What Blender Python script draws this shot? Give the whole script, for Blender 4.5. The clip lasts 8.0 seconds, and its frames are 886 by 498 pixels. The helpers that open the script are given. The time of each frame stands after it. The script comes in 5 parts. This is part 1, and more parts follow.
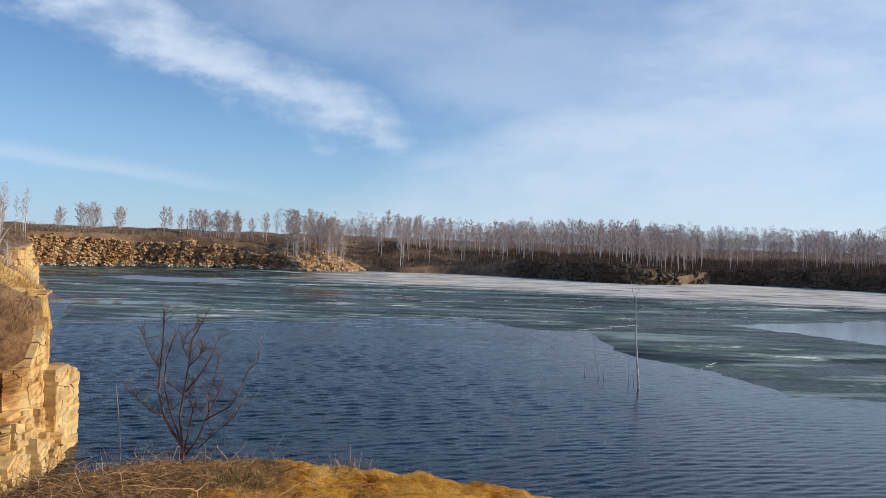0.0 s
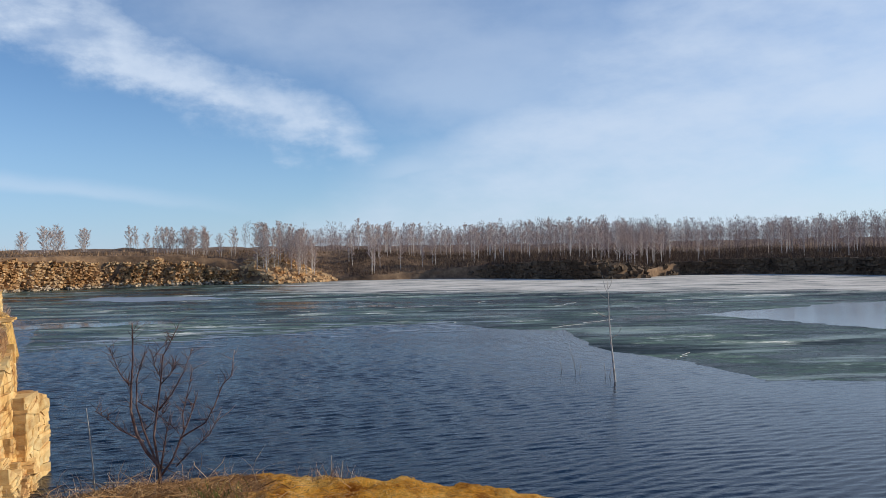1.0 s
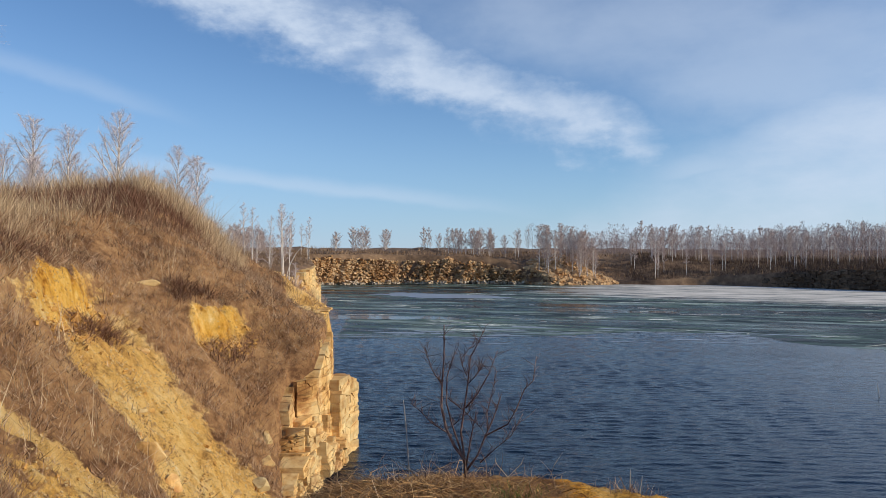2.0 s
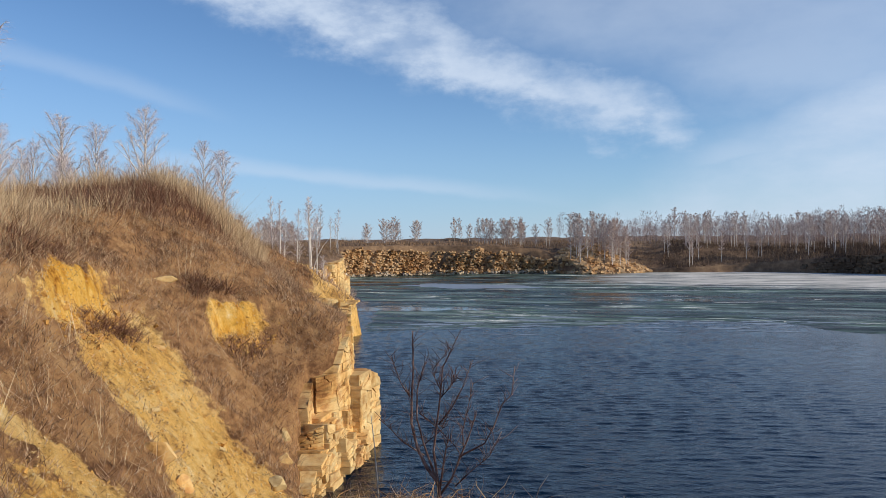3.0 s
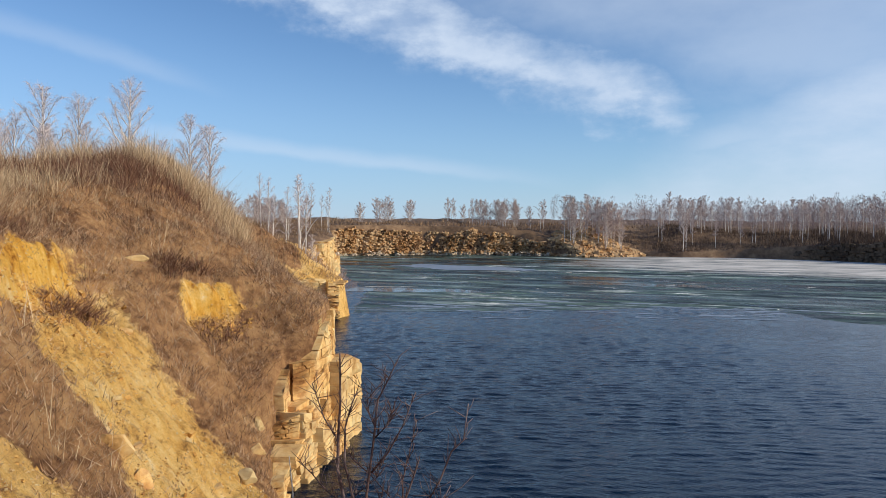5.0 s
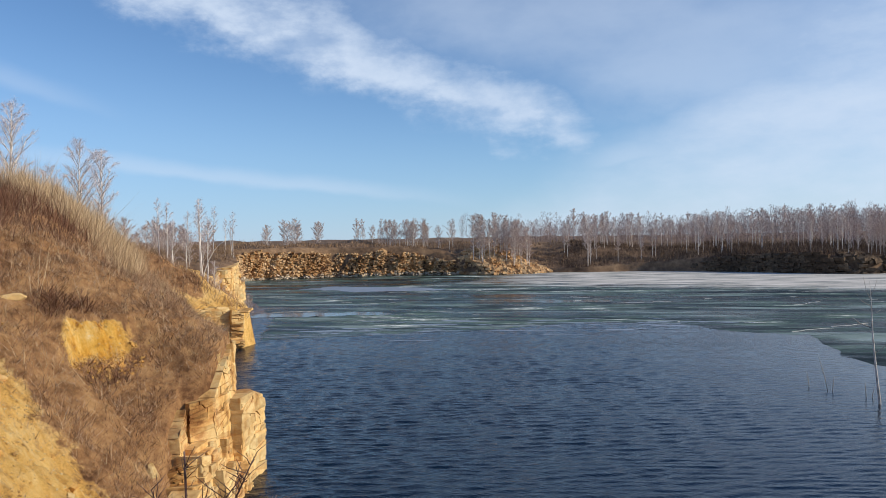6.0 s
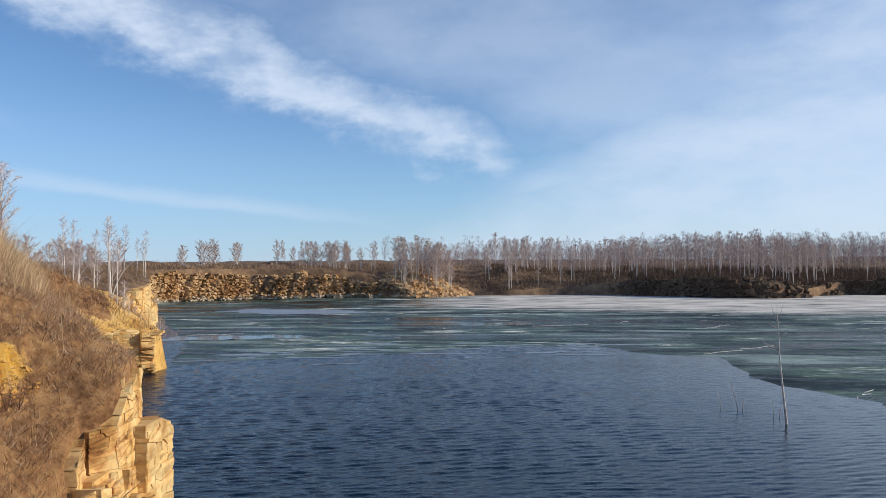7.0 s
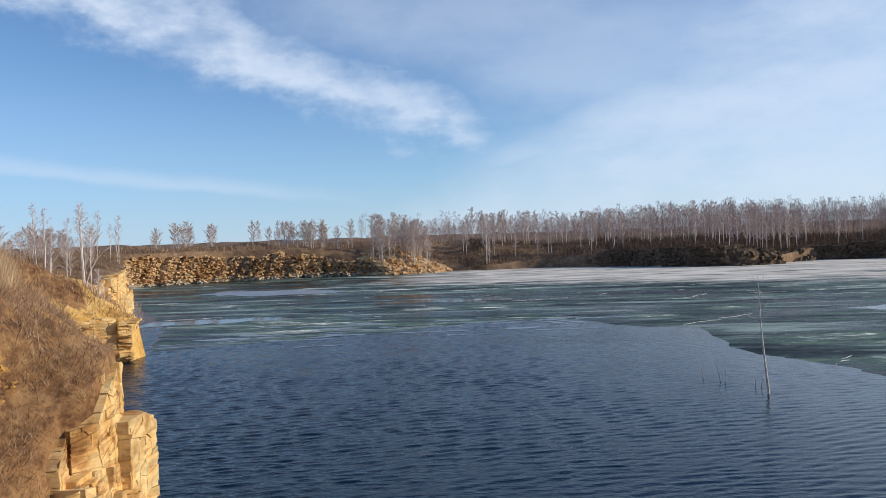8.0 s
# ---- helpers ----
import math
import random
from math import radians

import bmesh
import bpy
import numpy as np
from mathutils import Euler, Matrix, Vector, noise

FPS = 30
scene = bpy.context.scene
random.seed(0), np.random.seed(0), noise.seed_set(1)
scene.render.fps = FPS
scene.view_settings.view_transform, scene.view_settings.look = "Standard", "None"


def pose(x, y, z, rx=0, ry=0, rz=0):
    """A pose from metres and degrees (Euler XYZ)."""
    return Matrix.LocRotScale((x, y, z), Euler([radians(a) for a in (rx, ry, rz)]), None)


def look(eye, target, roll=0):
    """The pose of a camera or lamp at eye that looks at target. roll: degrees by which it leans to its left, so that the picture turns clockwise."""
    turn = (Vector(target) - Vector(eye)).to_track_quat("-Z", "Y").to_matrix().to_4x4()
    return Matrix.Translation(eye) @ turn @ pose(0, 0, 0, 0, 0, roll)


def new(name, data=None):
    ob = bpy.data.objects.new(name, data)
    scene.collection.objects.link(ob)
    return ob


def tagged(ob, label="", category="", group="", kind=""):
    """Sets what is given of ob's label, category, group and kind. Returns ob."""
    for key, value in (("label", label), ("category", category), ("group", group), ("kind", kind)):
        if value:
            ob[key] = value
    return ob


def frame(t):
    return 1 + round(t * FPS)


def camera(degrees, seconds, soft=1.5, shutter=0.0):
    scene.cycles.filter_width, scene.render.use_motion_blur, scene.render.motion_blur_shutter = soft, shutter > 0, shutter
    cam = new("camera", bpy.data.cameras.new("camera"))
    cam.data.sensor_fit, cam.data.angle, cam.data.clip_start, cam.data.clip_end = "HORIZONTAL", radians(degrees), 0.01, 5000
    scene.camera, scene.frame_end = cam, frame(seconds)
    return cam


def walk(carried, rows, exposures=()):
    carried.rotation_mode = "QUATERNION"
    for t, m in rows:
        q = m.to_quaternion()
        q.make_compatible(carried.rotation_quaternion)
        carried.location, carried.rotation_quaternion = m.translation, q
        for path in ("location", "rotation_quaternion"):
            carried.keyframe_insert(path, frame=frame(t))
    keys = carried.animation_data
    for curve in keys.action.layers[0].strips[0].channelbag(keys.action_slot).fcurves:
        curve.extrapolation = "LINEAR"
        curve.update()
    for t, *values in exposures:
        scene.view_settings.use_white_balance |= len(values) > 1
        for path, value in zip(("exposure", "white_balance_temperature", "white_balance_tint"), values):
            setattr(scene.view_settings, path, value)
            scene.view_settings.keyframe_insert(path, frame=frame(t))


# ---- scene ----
cam = camera(60.7, 8.0, 0.6)
PATH = [
    (0, (-0.011, 0.025, 7.991), (-0.011, 2.025, 7.991), 2.0),
    (0.5, (0.038, 0.045, 7.979), (0.25, 2.033, 7.969), 0.4),
    (1, (-0.019, 0.085, 7.959), (0.058, 2.083, 7.972), -1.0),
    (1.5, (-0.131, 0.231, 7.915), (-0.414, 2.21, 7.948), -2.6),
    (1.7, (-0.16, 0.253, 7.934), (-0.634, 2.196, 7.952), -1.7),
    (2, (-0.18, 0.059, 8.02), (-0.825, 1.952, 8.044), 0.2),
    (2.2, (-0.154, 0.356, 7.982), (-0.869, 2.223, 8.003), 1.2),
    (3.3, (0.062, 0.977, 8.095), (-0.659, 2.842, 8.088), -0.9),
    (3.5, (-0.106, 1.103, 8.031), (-0.839, 2.964, 8.016), 0.4),
    (4, (-0.099, 1.504, 8.071), (-0.788, 3.381, 8.077), -0.9),
    (4.5, (-0.01, 1.77, 8.214), (-0.87, 3.576, 8.162), -0.5),
    (5, (-0.121, 2.16, 8.179), (-0.831, 4.029, 8.125), 0.4),
    (5.2, (-0.06, 2.212, 8.192), (-0.639, 4.126, 8.15), 1.0),
    (6.3, (-0.18, 3.011, 8.454), (-0.659, 4.952, 8.466), -0.9),
    (6.5, (-0.228, 3.131, 8.389), (-0.738, 5.065, 8.419), 0.6),
    (7, (-0.162, 3.215, 8.348), (-0.445, 5.194, 8.402), -0.5),
    (7.5, (-0.421, 3.344, 8.491), (-0.545, 5.339, 8.403), 1.0),
    (8, (-0.461, 3.591, 8.638), (-0.684, 5.578, 8.625), -2.1),
]
walk(cam, [(t, look(eye, target, roll)) for t, eye, target, roll in PATH], [(0, 0.0, 5900, 10), (2, -0.07, 5900, 10), (4, -0.02, 5900, 10), (6.5, 0.03, 5900, 10), (8, 0.05, 5900, 10)])

# ---- light ----
SUN_AZ, SUN_EL = radians(87), radians(27)   # azimuth from +y towards +x
to_sun = Vector((math.sin(SUN_AZ) * math.cos(SUN_EL), math.cos(SUN_AZ) * math.cos(SUN_EL), math.sin(SUN_EL)))
sun = new("sun", bpy.data.lights.new("sun", "SUN"))
sun.data.energy, sun.data.angle, sun.data.color = 4.0, radians(0.53), (1.0, 0.81, 0.54)
sun.rotation_mode = "QUATERNION"
sun.rotation_quaternion = to_sun.to_track_quat("Z", "Y")


def nodes_of(tree):
    def add(kind, **inputs):
        n = tree.nodes.new(kind)
        for key, value in inputs.items():
            n.inputs[key.replace("_", " ")].default_value = value
        return n
    return add, tree.links.new


def make_world():
    w = bpy.data.worlds.new("sky")
    w.use_nodes = True
    scene.world = w
    tree = w.node_tree
    tree.nodes.clear()
    add, link = nodes_of(tree)
    out, bg = add("ShaderNodeOutputWorld"), add("ShaderNodeBackground", Strength=SKY)
    link(bg.outputs[0], out.inputs[0])
    sky = add("ShaderNodeTexSky")
    sky.sky_type, sky.sun_disc = "NISHITA", False
    sky.sun_elevation, sky.sun_rotation = SUN_EL, SUN_AZ
    sky.air_density, sky.dust_density, sky.ozone_density = 1.0, 0.0, 4.5
    co = add("ShaderNodeTexCoord").outputs["Generated"]

    def math_node(op, a, b=None, clamp=False):
        n = add("ShaderNodeMath")
        n.operation, n.use_clamp = op, clamp
        for k, v in enumerate((a, b)):
            if v is None:
                continue
            if isinstance(v, (int, float)):
                n.inputs[k].default_value = v
            else:
                link(v, n.inputs[k])
        return n.outputs[0]

    def dot(v):
        n = add("ShaderNodeVectorMath")
        n.operation = "DOT_PRODUCT"
        link(co, n.inputs[0])
        n.inputs[1].default_value = v
        return n.outputs["Value"]

    def noise_of(scale, detail, stretch, rough=0.55, turn=(0, 0, 0)):
        m = add("ShaderNodeMapping")
        m.inputs["Scale"].default_value, m.inputs["Rotation"].default_value = stretch, turn
        link(co, m.inputs[0])
        n = add("ShaderNodeTexNoise", Scale=scale, Detail=detail, Roughness=rough)
        link(m.outputs[0], n.inputs["Vector"])
        return n.outputs["Fac"]

    def ramp(v, lo, hi, top=1.0):
        n = add("ShaderNodeMapRange", From_Min=lo, From_Max=hi, To_Min=0.0, To_Max=top)
        n.interpolation_type = "SMOOTHSTEP"
        link(v, n.inputs[0])
        return n.outputs[0]

    def band(a, b, width_low, width_high, rag, along_lo, along_hi, scale=7.0, top=1.0):
        """A streak of cloud along the great circle through two directions, ragged on both sides."""
        a, b = Vector(a).normalized(), Vector(b).normalized()
        n = a.cross(b).normalized()
        if n.z < 0:
            n = -n
        t = (b - a * a.dot(b)).normalized()
        wob = math_node("MULTIPLY", math_node("SUBTRACT", noise_of(scale, 7, (1, 1, 1.6)), 0.5), rag)
        d = math_node("ADD", dot(n), wob)
        low, high = ramp(d, -width_low, 0.0), ramp(d, width_high, 0.0)
        s = dot(t)
        ends = math_node("MULTIPLY", ramp(s, *along_lo), ramp(s, *along_hi))
        return math_node("MULTIPLY", math_node("MULTIPLY", low, high), math_node("MULTIPLY", ends, top))

    def over(a, b):
        return math_node("MAXIMUM", a, b)

    def wisp(scale, stretch, size, turn=(0, 0, 0)):
        """A signed ragged offset for the edges of clouds."""
        return math_node("MULTIPLY", math_node("SUBTRACT", noise_of(scale, 9, stretch, 0.6, turn), 0.5), size)

    # the long streak: a crisp billowed lower edge, a softer upper one, tapering to the right
    n_main, t_main = (0.3575, -0.1133, 0.927), (0.7582, 0.6147, -0.2173)
    d, run = math_node("ADD", dot(n_main), wisp(8, (1, 1, 1.5), 0.115)), dot(t_main)
    under = ramp(math_node("ADD", d, wisp(26, (1, 1, 2.0), 0.045)), -0.044, 0.004)
    above = math_node("ADD", d, math_node("MULTIPLY", run, 0.075))
    upper = ramp(math_node("ADD", above, wisp(20, (1, 1, 2.0), 0.05)), 0.100, 0.012)
    ends = ramp(math_node("ADD", run, wisp(20, (1, 1, 3), 0.10)), 0.575, 0.480)
    body = math_node("ADD", math_node("MULTIPLY", ramp(noise_of(11, 9, (1, 1, 2.2), 0.58), 0.34, 0.64), 0.50), 0.38)
    main = math_node("MULTIPLY", math_node("MULTIPLY", math_node("MULTIPLY", under, upper), ends), body)
    # milky sky above the streak
    milk = math_node("MULTIPLY", math_node("MULTIPLY", ramp(d, 0.0, 0.10, 0.36), ramp(d, 0.40, 0.20)), math_node("ADD", ramp(noise_of(4.5, 7, (1, 1, 2.2)), 0.25, 0.75, 0.8), 0.4))
    # thin sheet to the right, its edge rising from the streak's tip
    edge_v = Vector((-0.051, 0.993, 0.103)).cross(Vector((0.223, 0.93, 0.293))).normalized()
    edge_v = edge_v if edge_v.x > 0 else -edge_v
    v = math_node("ADD", dot(edge_v), wisp(6, (1, 1, 1.6), 0.10))
    sheet = math_node("MULTIPLY", ramp(v, -0.045, 0.075, 0.72), math_node("ADD", ramp(noise_of(4, 8, (1, 1, 2.4), 0.6, (0, 0.35, 0)), 0.26, 0.70, 0.62), 0.48))
    wing = band((-0.051, 0.993, 0.103), (0.25, 0.955, 0.150), 0.016, 0.040, 0.035, (-0.05, 0.05), (0.5, 0.28), 9.0, 0.42)
    low = band((-0.585, 0.804, 0.103), (-0.268, 0.961, 0.065), 0.010, 0.020, 0.022, (-0.3, 0.04), (0.46, 0.20), 9.0, 0.34)
    high = band((-0.74, 0.637, 0.217), (-0.64, 0.746, 0.181), 0.014, 0.026, 0.030, (-0.25, 0.0), (0.24, 0.10), 9.0, 0.20)
    right = ramp(dot((0.80, 0.57, -0.20)), 0.52, 0.98, 0.85)
    right = math_node("MULTIPLY", right, math_node("ADD", math_node("MULTIPLY", ramp(noise_of(5, 6, (1, 1, 3)), 0.25, 0.72), 0.55), 0.5))
    haze = ramp(dot((0.10, 0.10, 1.0)), 0.30, 0.0, 0.66)
    cover = over(over(over(main, milk), over(low, high)), over(over(sheet, wing), right))
    cover = math_node("MULTIPLY", cover, ramp(dot((0, 0, 1)), -0.05, 0.02))
    mix = add("ShaderNodeMix")
    mix.data_type = "RGBA"
    link(cover, mix.inputs["Factor"])
    veil = add("ShaderNodeMix")
    veil.data_type = "RGBA"
    link(haze, veil.inputs["Factor"])
    link(sky.outputs[0], veil.inputs[6])
    veil.inputs[7].default_value = (*[c / SKY for c in HAZE], 1)
    link(veil.outputs[2], mix.inputs[6])
    mix.inputs[7].default_value = (*[c / SKY for c in CLOUD], 1)
    link(mix.outputs[2], bg.inputs["Color"])


SKY, CLOUD, HAZE = 0.116, (0.70, 0.76, 0.83), (0.36, 0.53, 0.75)
make_world()


# ---- materials ----
def material(name, build):
    m = bpy.data.materials.new(name)
    m.use_nodes = True
    tree = m.node_tree
    bsdf = tree.nodes["Principled BSDF"]
    add, link = nodes_of(tree)
    build(add, link, bsdf)
    return m


def colour_ramp(add, link, fac, stops):
    r = add("ShaderNodeValToRGB")
    while len(r.color_ramp.elements) < len(stops):
        r.color_ramp.elements.new(0.5)
    for e, (p, c) in zip(r.color_ramp.elements, stops):
        e.position, e.color = p, (*c, 1)
    link(fac, r.inputs[0])
    return r.outputs[0]


def noise_tex(add, link, scale, detail=6, rough=0.6, stretch=(1, 1, 1), coords="Object", turn=(0, 0, 0)):
    c, m = add("ShaderNodeTexCoord"), add("ShaderNodeMapping")
    m.inputs["Scale"].default_value, m.inputs["Rotation"].default_value = stretch, turn
    link(add("ShaderNodeNewGeometry").outputs["Position"] if coords == "World" else c.outputs[coords], m.inputs[0])
    n = add("ShaderNodeTexNoise", Scale=scale, Detail=detail, Roughness=rough)
    link(m.outputs[0], n.inputs["Vector"])
    return n.outputs["Fac"]


def mixed(add, link, fac, a, b, mode="MIX"):
    m = add("ShaderNodeMix")
    m.data_type, m.blend_type = "RGBA", mode
    for v, k in ((fac, 0), (a, 6), (b, 7)):
        if isinstance(v, (int, float)):
            m.inputs[k].default_value = v
        elif isinstance(v, tuple):
            m.inputs[k].default_value = (*v, 1)
        else:
            link(v, m.inputs[k])
    return m.outputs[2]


def bump(add, link, bsdf, height, strength, distance):
    b = add("ShaderNodeBump", Strength=strength, Distance=distance)
    link(height, b.inputs["Height"])
    link(b.outputs[0], bsdf.inputs["Normal"])


def plain(name, stops, scale, rough=0.85, bump_size=0.02, stretch=(1, 1, 1), random_tint=0.0, coords="Object", stain=False):
    """A rough natural surface: a colour ramp over fine noise, broken by a coarser one."""
    def build(add, link, bsdf):
        fine = noise_tex(add, link, scale, 8, 0.65, stretch, coords)
        coarse = noise_tex(add, link, scale * 0.13, 4, 0.6, stretch, coords)
        f = mixed(add, link, 0.45, fine, coarse)
        c = colour_ramp(add, link, f, stops)
        if stain:
            blot = noise_tex(add, link, scale * 0.35, 5, 0.7, (1, 1, 0.5), coords)
            c = mixed(add, link, 1.0, c, colour_ramp(add, link, blot, [(0.33, (0.42, 0.31, 0.23)), (0.43, (0.90, 0.77, 0.60)), (0.52, (1, 1, 1)), (0.62, (1, 0.97, 0.92)), (0.70, (1, 0.78, 0.55))]), "MULTIPLY")
        if random_tint:
            info = add("ShaderNodeObjectInfo")
            tint = colour_ramp(add, link, info.outputs["Random"], [(0.0, (1 - random_tint, 1 - random_tint, 1 - random_tint)), (0.5, (1, 0.94, 0.86)), (1.0, (1 + random_tint * 0.4, 1 + random_tint * 0.3, 1))])
            c = mixed(add, link, 1.0, c, tint, "MULTIPLY")
        link(c, bsdf.inputs["Base Color"])
        bsdf.inputs["Roughness"].default_value = rough
        bsdf.inputs["Specular IOR Level"].default_value = 0.25
        bump(add, link, bsdf, fine, 0.6, bump_size)
    return material(name, build)


def strands(name, colours):
    """Dry stems and twigs: one colour a strand."""
    def build(add, link, bsdf):
        g = add("ShaderNodeNewGeometry")
        c = colour_ramp(add, link, g.outputs["Random Per Island"], [(i / max(1, len(colours) - 1), c) for i, c in enumerate(colours)])
        link(c, bsdf.inputs["Base Color"])
        bsdf.inputs["Roughness"].default_value = 0.8
        bsdf.inputs["Specular IOR Level"].default_value = 0.2
    return material(name, build)


def ground_build(add, link, bsdf):
    sand = add("ShaderNodeAttribute")
    sand.attribute_name = "sand"
    n1, n2 = noise_tex(add, link, 2.2, 9, 0.7), noise_tex(add, link, 0.35, 5, 0.6)
    n3 = noise_tex(add, link, 26, 8, 0.75)
    litter = colour_ramp(add, link, mixed(add, link, 0.4, n1, n2), [(0.32, (0.045, 0.022, 0.014)), (0.42, (0.20, 0.105, 0.053)), (0.52, (0.42, 0.24, 0.113)), (0.66, (0.60, 0.385, 0.185))])
    rills = noise_tex(add, link, 1.0, 7, 0.65, (1.1, 5.0, 1), turn=(0, 0, radians(12)))
    both = mixed(add, link, 0.5, mixed(add, link, 0.5, n3, rills), mixed(add, link, 0.6, n1, n2))
    yellow = colour_ramp(add, link, both, [(0.36, (0.20, 0.095, 0.03)), (0.43, (0.56, 0.30, 0.06)), (0.49, (0.78, 0.47, 0.085)), (0.55, (0.84, 0.60, 0.20)), (0.62, (0.90, 0.78, 0.50))])
    tan = colour_ramp(add, link, both, [(0.36, (0.18, 0.10, 0.045)), (0.42, (0.52, 0.32, 0.12)), (0.48, (0.74, 0.51, 0.20)), (0.55, (0.82, 0.62, 0.30)), (0.62, (0.88, 0.76, 0.52))])
    ochre = add("ShaderNodeAttribute")
    ochre.attribute_name = "ochre"
    # dark stops paint the shade of unmodelled clefts, pale stops vary the soil
    cleft_shade = colour_ramp(add, link, noise_tex(add, link, 1.0, 6, 0.7, (2.6, 2.6, 0.9)), [(0.36, (0.42, 0.27, 0.16)), (0.44, (0.95, 0.86, 0.72)), (0.56, (1.0, 1.0, 1.0)), (0.64, (1.08, 1.12, 1.35))])
    yellow = mixed(add, link, 1.0, yellow, cleft_shade, "MULTIPLY")
    yellow = mixed(add, link, ochre.outputs["Fac"], tan, yellow)
    n4 = noise_tex(add, link, 90, 6, 0.7)
    grain = colour_ramp(add, link, n4, [(0.32, (0.55, 0.47, 0.40)), (0.5, (1.0, 0.98, 0.95)), (0.7, (1.22, 1.15, 1.05))])
    yellow = mixed(add, link, 1.0, yellow, grain, "MULTIPLY")
    edge = add("ShaderNodeMath")
    edge.operation = "ADD"
    link(sand.outputs["Fac"], edge.inputs[0])
    off = add("ShaderNodeMapRange", From_Min=0.3, From_Max=0.7, To_Min=-0.5, To_Max=0.5)
    link(n1, off.inputs[0])
    link(off.outputs[0], edge.inputs[1])
    f = add("ShaderNodeMapRange", From_Min=0.35, From_Max=0.65)
    link(edge.outputs[0], f.inputs[0])
    rust = add("ShaderNodeAttribute")
    rust.attribute_name = "rust"
    yellow = mixed(add, link, rust.outputs["Fac"], yellow, mixed(add, link, 1.0, yellow, colour_ramp(add, link, noise_tex(add, link, 7, 6, 0.7), [(0.36, (0.66, 0.48, 0.36)), (0.48, (1.05, 0.90, 0.66)), (0.62, (1.25, 1.15, 1.05))]), "MULTIPLY"))
    link(mixed(add, link, f.outputs[0], litter, yellow), bsdf.inputs["Base Color"])
    bsdf.inputs["Roughness"].default_value = 0.95
    bsdf.inputs["Specular IOR Level"].default_value = 0.1
    bump(add, link, bsdf, mixed(add, link, 0.35, mixed(add, link, 0.5, n3, n1), n4), 0.95, 0.12)


def water_build(add, link, bsdf):
    bsdf.inputs["Base Color"].default_value = (0.001, 0.009, 0.026, 1)
    bsdf.inputs["Roughness"].default_value = 0.06
    bsdf.inputs["IOR"].default_value = 1.333
    ripple = noise_tex(add, link, 1.0, 3, 0.6, (4.0, 9.0, 1), turn=(0, 0, radians(8)))
    calm = noise_tex(add, link, 0.035, 3, 0.5, (1, 2, 1))
    st = add("ShaderNodeMapRange", From_Min=0.3, From_Max=0.7, To_Min=0.75, To_Max=1.0)
    link(calm, st.inputs[0])
    bp = add("ShaderNodeBump", Distance=0.055)
    where = add("ShaderNodeSeparateXYZ")
    link(add("ShaderNodeTexCoord").outputs["Object"], where.inputs[0])
    shelter = add("ShaderNodeMapRange", From_Min=-10.0, From_Max=13.0, To_Min=1.0, To_Max=0.20)
    link(where.outputs[0], shelter.inputs[0])
    force = add("ShaderNodeMath")
    force.operation = "MULTIPLY"
    link(st.outputs[0], force.inputs[0])
    link(shelter.outputs[0], force.inputs[1])
    link(force.outputs[0], bp.inputs["Strength"])
    link(ripple, bp.inputs["Height"])
    link(bp.outputs[0], bsdf.inputs["Normal"])


